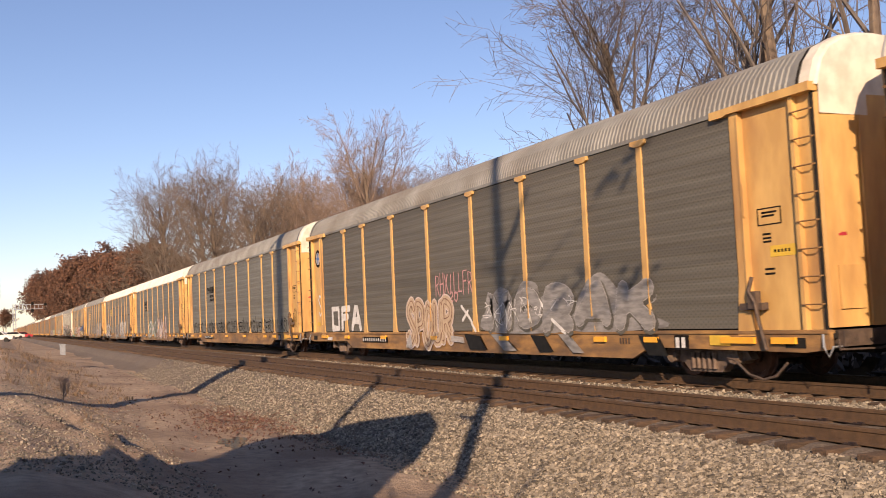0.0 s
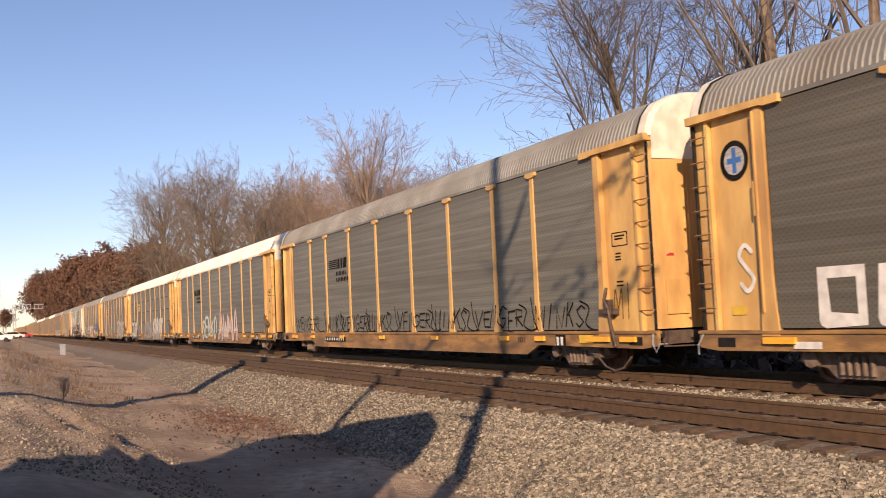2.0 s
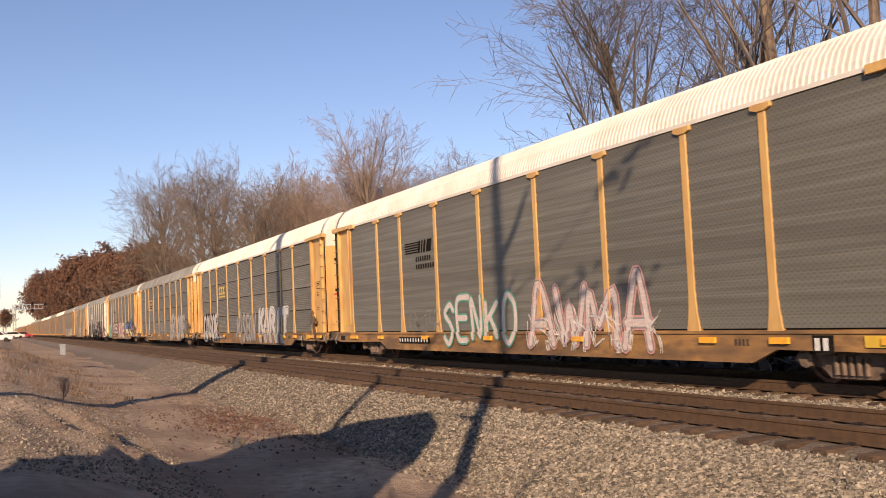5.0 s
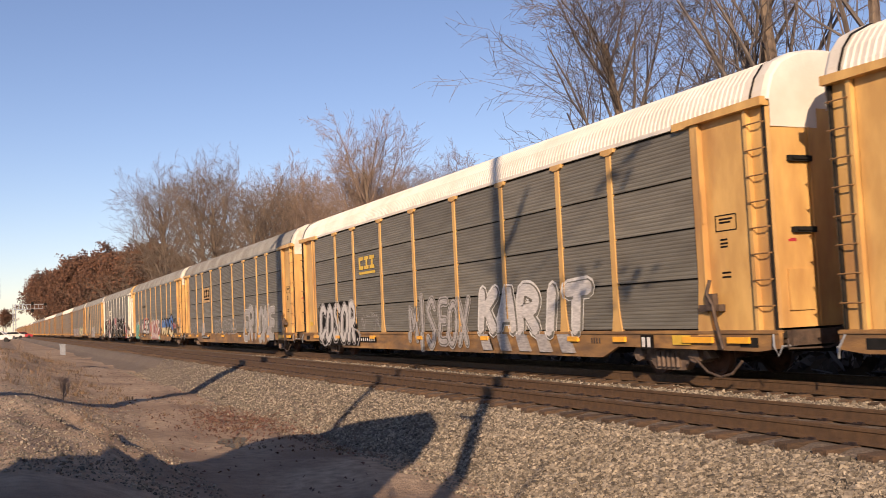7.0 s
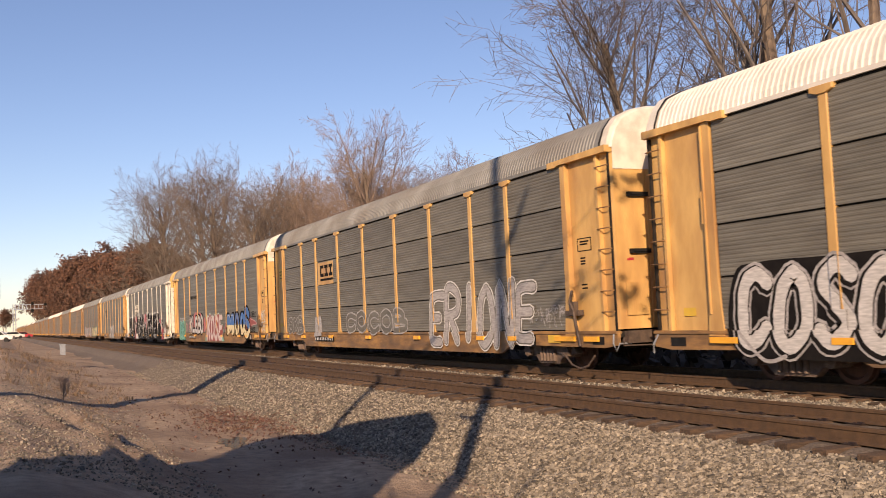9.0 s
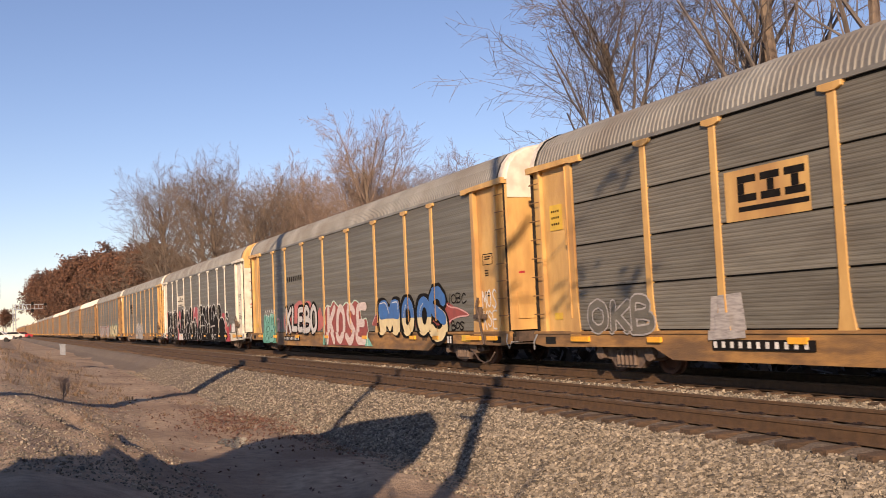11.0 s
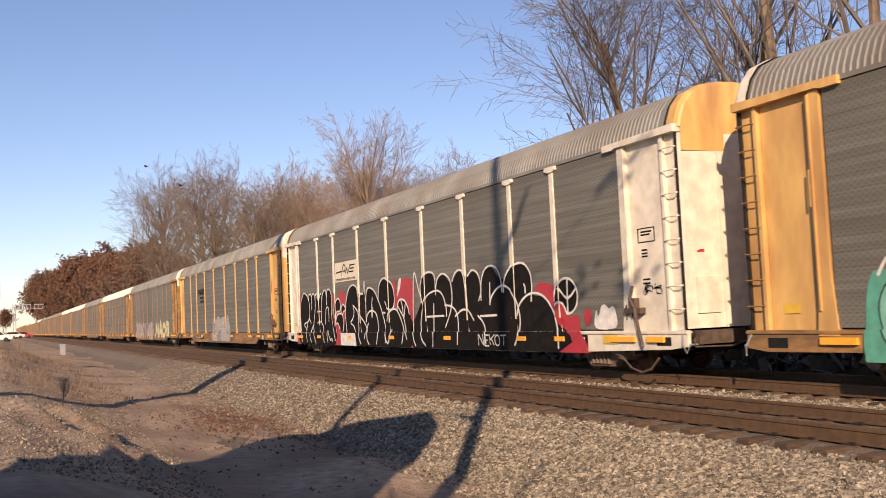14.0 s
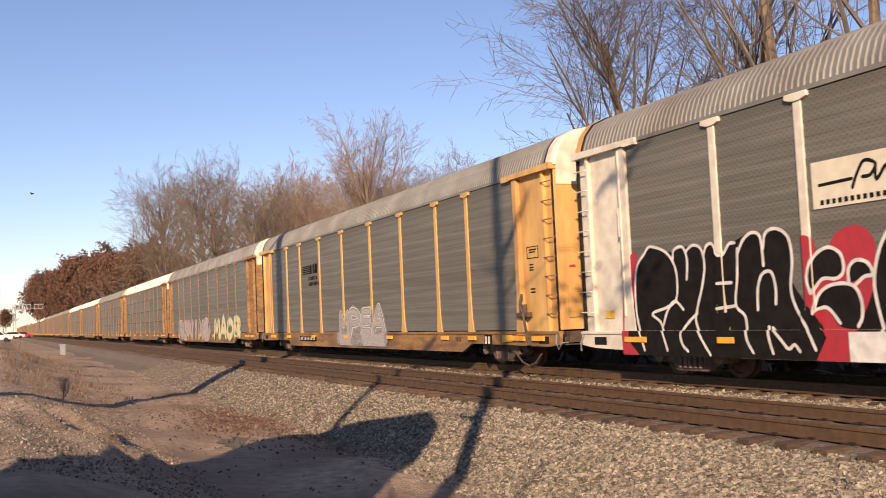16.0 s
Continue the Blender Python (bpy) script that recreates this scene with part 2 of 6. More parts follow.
def build_bed():
    xs = np.concatenate([[-900, -500, -300, -200, -140], np.arange(-100, -45, 1.2), np.arange(-45, 2, 0.2), np.arange(2, 30, 3), [60, 300]])
    ys = np.concatenate([np.arange(5.9, 9.1, 0.16), np.arange(9.1, 12.2, 0.3), np.arange(12.2, 17.5, 0.6)])
    verts = [(x, y, bed_z(x, y)) for y in ys for x in xs]
    w = len(xs)
    faces = [(j * w + i, j * w + i + 1, (j + 1) * w + i + 1, (j + 1) * w + i) for j in range(len(ys) - 1) for i in range(w - 1)]
    ob = new("trackbed", raw_mesh("trackbed", verts, faces, "ballast"))
    tagged(ob, "grey crushed stone ballast bed under two railway tracks", "ballast", kind="structure")


def rail_mesh(x0, x1, z):
    """A rail: foot, web and head, its top at z."""
    bm = bmesh.new()
    h = 0.192
    half = ((0.075, -h), (0.075, -h + 0.012), (0.022, -h + 0.035), (0.020, -0.05), (0.036, -0.042), (0.036, -0.008), (0.028, 0.0))
    pts = [(y, z + k) for y, k in half] + [(-y, z + k) for y, k in half[::-1]]
    prism_x(bm, pts, x0, x1)
    return mesh_of("rail", bm, "rail")


def build_tracks():
    tie_bm = bmesh.new()
    box(tie_bm, -0.115, 0.115, -1.3, 1.3, -0.17, 0.0)
    bmesh.ops.bevel(tie_bm, geom=tie_bm.edges[:], offset=0.012, segments=1, affect="EDGES")
    tie = mesh_of("tie", tie_bm, "tie")
    plate_bm = bmesh.new()
    box(plate_bm, -0.09, 0.09, -0.14, 0.14, 0, 0.010)
    for sx in (-0.06, 0.06):
        for sy in (-0.115, 0.105):
            box(plate_bm, sx - 0.012, sx + 0.012, sy - 0.012, sy + 0.012, 0.010, 0.022)
    plate = mesh_of("tie_plate", plate_bm, "clip")
    clip_bm = bmesh.new()
    box(clip_bm, -0.05, 0.05, -0.014, 0.014, -0.012, 0.008)
    clip = mesh_of("rail_anchor", clip_bm, "clip")
    rng = random.Random(4)
    for name, yc, z0, x_near in (("near_track", NEAR_Y, NEAR_Z, -0.5), ("train_track", TRAIN_Y, 0.0, 2.0)):
        track = tagged(new(name), "railway track of rusty brown steel rails on weathered wooden ties", "track", kind="structure")
        for s in (-0.7535, 0.7535):
            part("rail", rail_mesh(-900, 300, 0), None, track, "rusty brown steel rail", pose(0, yc + s, z0))
        near = name == "near_track"
        for k in range(130 if near else 70):
            x = -10.09 + 0.615 * (14 - k)
            t = part("tie", tie, None, track, at=pose(x, yc + rng.uniform(-0.05, 0.05), z0 - 0.195 + rng.uniform(-0.012, 0.008), 0, 0, rng.uniform(-1.2, 1.2)))
            if near or k % 2 == 0:
                for s in (-0.7535, 0.7535):
                    p = part("tie_plate", plate, None, track, at=pose(x, yc + s, z0 - 0.194))
                    if near:
                        part("rail_anchor", clip, None, track, at=pose(x + 0.03, yc + s - 0.1, z0 - 0.172, 0, 0, rng.uniform(-4, 4)))
        bm = bmesh.new()
        for k in range(130 if near else 70, 700):
            x = -10.09 + 0.615 * (14 - k)
            box(bm, x - 0.115, x + 0.115, yc - 1.3, yc + 1.3, z0 - 0.35, z0 - 0.195)
        far = part("tie", bm, "tie", track, "distant row of wooden ties")
        far["kind"] = "stuff"


# ---- the autorack cars ----
SIDE = 1.52                       # half the width
GAPS = (2.70, 2.10, 2.80, 2.87, 3.06, 2.87, 2.80, 2.10, 2.70)
PANEL_END, BODY_END, PITCH = 12.0, 13.95, 29.18
FLOOR, EAVE = 0.93, 4.86


def panel_mesh(width, tiers):
    """A side panel with lengthwise corrugations, its foot at 0; tiers: rows that the wall has, with an open joint between."""
    bm = bmesh.new()
    h = (EAVE - 0.08 - FLOOR - 0.03) / tiers
    z1 = h - (0.035 if tiers > 1 else 0)
    n = max(4, round(z1 / (0.24 if tiers == 1 else 0.08)))
    deep = 0.006
    p = z1 / n
    prof = []
    for i in range(n):
        z = i * p
        prof += [(0.0, z), (0.0, z + 0.45 * p), (deep, z + 0.6 * p), (deep, z + 0.85 * p)]
    prof.append((0.0, z1))
    rows = [[bm.verts.new((x, y, z)) for x in (-width / 2, width / 2)] for y, z in prof]
    for a, b in zip(rows, rows[1:]):
        bm.faces.new((a[0], a[1], b[1], b[0]))
    ba = [bm.verts.new((x, 0.05, z)) for z in (0, z1) for x in (-width / 2, width / 2)]
    bm.faces.new((ba[0], ba[2], ba[3], ba[1]))
    bm.faces.new((rows[0][0], ba[0], ba[1], rows[0][1]))
    bm.faces.new((rows[-1][0], rows[-1][1], ba[3], ba[2]))
    me = bpy.data.meshes.new("panel")
    bm.to_mesh(me)
    bm.free()
    return me


def post_mesh(flare):
    bm = bmesh.new()
    w = 0.085
    prism(bm, [(-w - flare, FLOOR - 0.02), (w + flare, FLOOR - 0.02), (w + 0.3 * flare, FLOOR + 0.35), (w, FLOOR + 0.75), (w, EAVE - 0.18),
               (-w, EAVE - 0.18), (-w, FLOOR + 0.75), (-w - 0.3 * flare, FLOOR + 0.35)], -0.03, 0.05)
    prism(bm, [(-0.24, EAVE - 0.15), (-w, EAVE - 0.2), (w, EAVE - 0.2), (0.24, EAVE - 0.15), (0.24, EAVE - 0.06), (-0.24, EAVE - 0.06)], -0.06, 0.05)
    bmesh.ops.bevel(bm, geom=bm.edges[:], offset=0.008, segments=1, affect="EDGES")
    return mesh_of("post", bm, "yellow")


ROOF_LINE = ((-1.50, EAVE), (-1.47, 5.02), (-1.36, 5.30), (-1.16, 5.54), (-0.8, 5.71), (-0.4, 5.79), (0, 5.81),
             (0.4, 5.79), (0.8, 5.71), (1.16, 5.54), (1.36, 5.30), (1.47, 5.02), (1.50, EAVE))


def roof_mesh():
    bm = bmesh.new()
    xs = []
    x = -BODY_END + 0.3
    while x < BODY_END - 0.5:
        xs += [(x, 0.0), (x + 0.065, 0.0), (x + 0.08, 0.016), (x + 0.12, 0.016)]
        x += 0.135
    xs.append((BODY_END - 0.28, 0.0))
    rings = []
    for x, d in xs:
        ring = []
        for y, z in ROOF_LINE:
            v = Vector((0, y, z - 4.6)).normalized() * d
            ring.append(bm.verts.new((x, y + v.y, z + v.z)))
        rings.append(ring)
    for a, b in zip(rings, rings[1:]):
        for k in range(len(ROOF_LINE) - 1):
            bm.faces.new((a[k], a[k + 1], b[k + 1], b[k]))
    me = bpy.data.meshes.new("roof")
    bm.to_mesh(me)
    bm.free()
    return me


def hood_mesh():
    """The smooth rounded end of the roof at the +x end, with the gable that closes it."""
    bm = bmesh.new()
    rings = []
    for x, s in ((BODY_END - 0.30, 1.012), (BODY_END - 0.08, 1.012), (BODY_END, 0.985), (BODY_END + 0.03, 0.96)):
        rings.append([bm.verts.new((x, y * s, 4.5 + (z + 0.02 - 4.5) * s)) for y, z in ROOF_LINE])
    for a, b in zip(rings, rings[1:]):
        for k in range(len(ROOF_LINE) - 1):
            bm.faces.new((a[k], a[k + 1], b[k + 1], b[k]))
    low = [bm.verts.new((BODY_END + 0.03, y, 4.40)) for y in (1.45, -1.45)]
    bm.faces.new(rings[-1] + low)
    me = bpy.data.meshes.new("roof_end")
    bm.to_mesh(me)
    bm.free()
    return me


def door_mesh():
    """The folding end doors at the +x end, canted back at the corners."""
    bm = bmesh.new()
    pts = [(-1.47, BODY_END - 0.06), (-1.44, BODY_END), (-0.03, BODY_END + 0.04), (0.03, BODY_END + 0.04), (1.44, BODY_END), (1.47, BODY_END - 0.06)]
    a = [bm.verts.new((x, y, FLOOR + 0.03)) for y, x in pts]
    b = [bm.verts.new((x, y, 4.75)) for y, x in pts]
    for i in range(len(pts) - 1):
        bm.faces.new((a[i], a[i + 1], b[i + 1], b[i]))
    bm.faces.new(a[::-1]), bm.faces.new(b)
    for y in (-1.0, 1.0):
        for z0, z1 in ((1.25, 1.95),):
            box(bm, BODY_END + 0.01, BODY_END + 0.05, y - 0.27, y + 0.27, z0, z1)
    for y in (-0.6, 0.0, 0.6):
        box(bm, BODY_END + 0.03, BODY_END + 0.06, y - 0.02, y + 0.02, FLOOR + 0.05, 4.4)
    return mesh_of("end_door", bm, "yellow")


def end_meshes():
    """Parts of the end bay on the near side of the +x end: end post, jamb, ladder stile, ladder, beam, bracket."""
    out = {}
    e, p = BODY_END, PANEL_END
    bm = bmesh.new()
    prism(bm, [(p - 0.1, FLOOR - 0.1), (p + 0.32, FLOOR - 0.1), (p + 0.24, FLOOR + 0.9), (p + 0.22, EAVE - 0.1), (p, EAVE - 0.1), (p, FLOOR + 0.9)], -SIDE - 0.03, -SIDE + 0.08)
    box(bm, p + 0.2, p + 0.235, -SIDE - 0.06, -SIDE - 0.03, FLOOR + 0.3, EAVE - 0.15)
    box(bm, p + 0.26, p + 0.28, -SIDE - 0.07, -SIDE - 0.05, 2.9, 3.5)
    out["end_post"] = mesh_of("end_post", bm, "yellow")
    bm = bmesh.new()
    box(bm, p + 0.22, e - 0.56, -SIDE + 0.07, -SIDE + 0.13, FLOOR, EAVE - 0.05)
    out["jamb"] = mesh_of("jamb", bm, "yellow")
    # solid black strip that stands in for the shade in the slot by the ladder
    bm = bmesh.new()
    box(bm, e - 0.66, e - 0.54, -SIDE + 0.10, -SIDE + 0.2, FLOOR, EAVE - 0.1)
    out["gap"] = mesh_of("gap", bm, "black")
    bm = bmesh.new()
    box(bm, e - 0.54, e - 0.46, -SIDE - 0.02, -SIDE + 0.14, FLOOR, EAVE - 0.08)
    box(bm, e - 0.46, e - 0.11, -SIDE + 0.08, -SIDE + 0.14, FLOOR, EAVE - 0.08)
    out["ladder_panel"] = mesh_of("ladder_panel", bm, "yellow")
    bm = bmesh.new()
    box(bm, e - 0.11, e - 0.062, -SIDE + 0.02, -SIDE + 0.10, FLOOR, EAVE - 0.1)
    out["edge"] = mesh_of("edge", bm, "dark")
    bm = bmesh.new()
    tube(bm, [(e - 0.5, -SIDE + 0.1, 0), (e - 0.49, -SIDE - 0.05, -0.01), (e - 0.08, -SIDE - 0.05, -0.01), (e - 0.07, -SIDE + 0.1, 0)], 0.014, 5)
    out["rung"] = mesh_of("rung", bm, "yellow_dirty")
    bm = bmesh.new()
    prism(bm, [(p - 0.45, EAVE - 0.12), (p - 0.1, EAVE - 0.12), (p, EAVE - 0.09), (e - 0.02, EAVE - 0.09), (e - 0.02, EAVE + 0.06), (p - 0.45, EAVE + 0.02)], -SIDE - 0.09, -SIDE + 0.12)
    out["end_beam"] = mesh_of("end_beam", bm, "yellow")
    bm = bmesh.new()
    box(bm, p + 0.05, p + 0.6, -SIDE - 0.10, -SIDE + 0.05, 1.28, 1.40)
    tube(bm, [(p + 0.42, -SIDE - 0.12, 1.85), (p + 0.36, -SIDE - 0.16, 1.6), (p + 0.5, -SIDE - 0.16, 1.4), (p + 0.55, -SIDE - 0.14, 1.05), (p + 0.66, -SIDE - 0.12, 0.6)], 0.035, 6)
    box(bm, p + 0.32, p + 0.52, -SIDE - 0.16, -SIDE - 0.04, 1.3, 1.6)
    out["brake_gear"] = mesh_of("brake_gear", bm, "steel")
    return out


def sill_mesh(b1=0.36, b0=0.60):
    bm = bmesh.new()
    t, e = FLOOR, BODY_END
    pts = [(-e, t), (-e, 0.62), (-e + 0.5, 0.56), (-9.3, b0), (-8.7, b1), (8.7, b1), (9.3, b0), (e - 0.5, 0.56), (e, 0.62), (e, t)]
    prism(bm, pts, -SIDE - 0.02, -SIDE + 0.06)
    prism(bm, pts, SIDE - 0.06, SIDE + 0.02)
    box(bm, -e, e, -SIDE - 0.05, -SIDE + 0.1, t - 0.06, t - 0.012)
    return mesh_of("side_sill", bm, "yellow_dirty")


def truck_meshes():
    side = bmesh.new()
    for s in (-1, 1):
        y = s * 1.14
        pts = [(-1.25, 0.40), (-1.12, 0.56), (-0.5, 0.60), (-0.42, 0.68), (0.42, 0.68), (0.5, 0.60), (1.12, 0.56), (1.25, 0.40), (0.95, 0.34), (0.62, 0.30), (0.45, 0.14), (-0.45, 0.14), (-0.62, 0.30), (-0.95, 0.34)]
        prism(side, pts, y - 0.09, y + 0.09)
        for k in range(5):
            x = -0.3 + 0.15 * k
            tube(side, [(x, y - s * 0 - 0.12, 0.2), (x, y - 0.12, 0.5)], 0.05, 6)
        for x in (-0.88, 0.88):
            tube(side, [(x, y - 0.2, 0.44), (x, y + 0.2, 0.44)], 0.15, 8)
    box(side, -0.25, 0.25, -1.0, 1.0, 0.35, 0.62)
    frame_me = mesh_of("side_frame", side, "truck")
    wh = bmesh.new()
    for s in (-1, 1):
        y = s * 0.76
        prof = ((y - s * 0.07, 0.455), (y - s * 0.04, 0.45), (y - s * 0.035, 0.42), (y + s * 0.06, 0.415), (y + s * 0.06, 0.34), (y + s * 0.0, 0.30), (y + s * 0.0, 0.14), (y + s * 0.08, 0.12), (y + s * 0.08, 0.0))
        rings = [[wh.verts.new((r * math.cos(a * math.pi / 12), yy, r * math.sin(a * math.pi / 12))) for a in range(24)] if r else [wh.verts.new((0, yy, 0))] for yy, r in prof]
        for a, b in zip(rings, rings[1:]):
            for k in range(24):
                j = (k + 1) % 24
                wh.faces.new((a[k], a[j], b[j], b[k]) if len(b) > 1 else (a[k], a[j], b[0]))
    tube(wh, [(0, -0.95, 0), (0, 0.95, 0)], 0.08, 8)
    return frame_me, mesh_of("wheelset", wh, "wheel")


def coupler_mesh():
    bm = bmesh.new()
    box(bm, BODY_END - 0.3, BODY_END + 0.44, -0.12, 0.12, 0.72, 0.96)
    box(bm, BODY_END + 0.3, BODY_END + 0.55, -0.2, 0.16, 0.66, 1.0)
    box(bm, BODY_END - 0.1, BODY_END + 0.12, -1.35, 1.35, 0.66, 0.92)
    tube(bm, [(BODY_END + 0.1, -1.45, 0.78), (BODY_END + 0.16, -1.5, 0.62), (BODY_END + 0.16, -0.6, 0.60), (BODY_END + 0.2, -0.2, 0.7)], 0.02, 5)
    return mesh_of("coupler", bm, "steel")


BASE = {}


def with_mat(key, mat):
    """The mesh kept under that key, in that material."""
    if (key, mat) not in BASE:
        me = BASE[key].copy()
        me.materials.clear()
        me.materials.append(M[mat])
        BASE[key, mat] = me
    return BASE[key, mat]


def build_base():
    for w in sorted(set(GAPS)):
        for tiers in (1, 4):
            BASE["panel", w, tiers] = panel_mesh(w - 0.1, tiers)
    BASE["post"], BASE["roof"], BASE["hood"], BASE["end_door"], BASE["side_sill"] = post_mesh(0.10), roof_mesh(), hood_mesh(), door_mesh(), sill_mesh()
    BASE["deep_sill"] = sill_mesh(0.43, 0.44)
    BASE.update(end_meshes())
    BASE["side_frame"], BASE["wheelset"] = truck_meshes()
    BASE["coupler"] = coupler_mesh()
    bm = bmesh.new()
    box(bm, -BODY_END, BODY_END, -SIDE + 0.06, SIDE - 0.06, FLOOR - 0.14, FLOOR - 0.02)
    # extra wide box, added to block light and keep the underside black
    box(bm, -8.6, 8.6, -0.9, 0.9, 0.42, FLOOR - 0.14)
    box(bm, -BODY_END + 0.2, BODY_END - 0.2, -0.35, 0.35, 0.5, FLOOR - 0.142)
    BASE["deck"] = mesh_of("deck", bm, "dark")
    # flat black plate on the sill, painting the shade of a step recess
    bm = bmesh.new()
    box(bm, BODY_END - 0.95, BODY_END - 0.5, -SIDE - 0.026, -SIDE - 0.019, 0.63, 0.80)
    BASE["step_well"] = mesh_of("step_well", bm, "black")
    bm = bmesh.new()
    ring = [[bm.verts.new((x, y * 1.02, 4.6 + (z - 4.6) * 1.03)) for y, z in ROOF_LINE] for x in (BODY_END - 0.37, BODY_END - 0.31)]
    for i in range(len(ROOF_LINE) - 1):
        bm.faces.new((ring[0][i], ring[0][i + 1], ring[1][i + 1], ring[1][i]))
    BASE["roof_seam"] = mesh_of("roof_seam", bm, "dark")
    bm = bmesh.new()
    tube(bm, [(BODY_END - 0.12, -SIDE - 0.03, 0.86), (BODY_END - 0.05, -SIDE - 0.10, 0.66), (BODY_END + 0.0, -SIDE - 0.06, 0.50), (BODY_END + 0.06, -SIDE - 0.02, 0.66), (BODY_END + 0.04, -SIDE + 0.3, 0.66)], 0.02, 6)
    BASE["cut_lever"] = mesh_of("cut_lever", bm, "metal_grey")
    bm = bmesh.new()
    box(bm, BODY_END, BODY_END + 0.09, -1.12, -0.60, -0.05, 0.05)
    box(bm, BODY_END + 0.09, BODY_END + 0.12, -1.06, -0.70, -0.02, 0.02)
    BASE["door_latch"] = mesh_of("door_latch", bm, "black")
    bm = bmesh.new()
    for z in (2.35, 3.65):
        box(bm, -BODY_END + 0.9, BODY_END - 0.9, -SIDE + 0.1, SIDE - 0.1, z, z + 0.08)
    BASE["inner_deck"] = mesh_of("inner_deck", bm, "steel")
    # black sheet close behind the panels, standing in for the shade inside the car
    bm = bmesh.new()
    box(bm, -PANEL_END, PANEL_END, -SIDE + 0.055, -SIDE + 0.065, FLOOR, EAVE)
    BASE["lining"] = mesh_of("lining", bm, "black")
    bm = bmesh.new()
    box(bm, -PANEL_END - 0.3, PANEL_END + 0.3, -SIDE - 0.02, -SIDE + 0.04, EAVE - 0.06, EAVE + 0.02)
    BASE["top_rail"] = mesh_of("top_rail", bm, "roof_grey")
    bm = bmesh.new()
    box(bm, -0.3, 0.3, -0.006, 0.055, 0.0, 0.11)
    BASE["reflector"] = mesh_of("reflector", bm, "reflector")
    bm = bmesh.new()
    tube(bm, [(-0.9, 0, 0.42), (-0.7, -0.02, 0.40), (-0.35, -0.03, 0.16), (0.0, -0.03, 0.08), (0.3, -0.03, 0.15), (0.55, 0, 0.38)], 0.025, 6)
    BASE["hose"] = mesh_of("hose", bm, "steel")


TURN = Matrix.Rotation(math.pi, 4, "Z")
WHEELS = []


def build_car(label, roof, trim, tiers, panel, hood, near=True):
    """An autorack car about its middle at rail height. Returns the empty that carries it."""
    car = tagged(new("autorack_car"), label, "railway car", "cars of the train")
    FLIP = Matrix.Diagonal((-1, 1, 1, 1))
    for s in ((-1, 1) if near else (-1,)):
        x = -PANEL_END
        side = Matrix.Identity(4) if s < 0 else TURN
        for k, g in enumerate(GAPS):
            for row in range(tiers):
                part("side_panel", with_mat(("panel", g, tiers), panel), None, car,
                     at=side @ pose(x + g / 2, -SIDE, FLOOR + 0.03 + row * (EAVE - 0.11 - FLOOR) / tiers))
            x += g
            if k < len(GAPS) - 1:
                part("side_post", with_mat("post", trim), None, car, at=side @ pose(x, -SIDE, 0))
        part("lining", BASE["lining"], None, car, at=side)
        part("top_rail", with_mat("top_rail", roof), None, car, at=side)
        for m in (side, side @ FLIP):
            for k in ("end_post", "jamb", "ladder_panel", "end_beam"):
                part(k, with_mat(k, trim), None, car, at=m)
            part("gap", BASE["gap"], None, car, at=m)
            part("edge", BASE["edge"], None, car, at=m)
            if near and s < 0:
                for z in range(8):
                    part("rung", with_mat("rung", "yellow_dirty" if trim == "yellow" else trim), None, car, at=m @ pose(0, 0, FLOOR + 0.42 + z * 0.45))
            if near and s < 0:
                part("step_well", BASE["step_well"], None, car, at=m)
                part("cut_lever", BASE["cut_lever"], None, car, at=m)
            if near and m is side:
                part("brake_gear", BASE["brake_gear"], None, car, "rusty brake gear", at=m)
    part("roof", with_mat("roof", roof), None, car, "corrugated metal roof")
    for m in (Matrix.Identity(4), TURN):
        part("roof_end", with_mat("hood", hood), None, car, "smooth rounded roof end", at=m)
        part("end_door", with_mat("end_door", trim), None, car, "folding end doors", at=m)
        if near:
            part("roof_seam", BASE["roof_seam"], None, car, at=m)
        part("coupler", BASE["coupler"], None, car, "rusty coupler", at=m)
        if near and (tiers == 4 or roof == "roof_white"):
            for z in (2.62, 3.85):
                part("door_latch", BASE["door_latch"], None, car, "black door latch", at=m @ pose(0, 0, z))
    part("side_sill", with_mat("side_sill", "yellow_dirty") if trim != "white" else with_mat("deep_sill", "white"), None, car, "grimy side sill")
    part("deck", BASE["deck"], None, car)
    if near:
        part("inner_deck", BASE["inner_deck"], None, car)
    for x in (-10.6, 10.6):
        tr = part("truck", BASE["side_frame"], None, car, "rusty cast steel truck", at=pose(x, 0, 0))
        for a in (-0.88, 0.88):
            w = part("wheelset", BASE["wheelset"], None, tr, at=pose(a, 0, 0.42))
            if near:
                WHEELS.append((w, a))
    for x, w in ((-11.9, 1.2), (-9.2, 0.7), (-5.4, 0.7), (-1.2, 0.7), (3.2, 0.7), (7.6, 0.7), (9.4, 0.7), (11.9, 1.4), (13.0, 0.9)):
        part("reflector", BASE["reflector"], None, car, "orange reflector", at=pose(x, -SIDE - 0.078, 0.70) @ Matrix.Diagonal((w, 1, 1, 1)))
    if near:
        part("hose", BASE["hose"], None, car, at=pose(12.4, -SIDE + 0.05, 0))
    return car


build_ground()
build_bed()
build_tracks()
build_base()

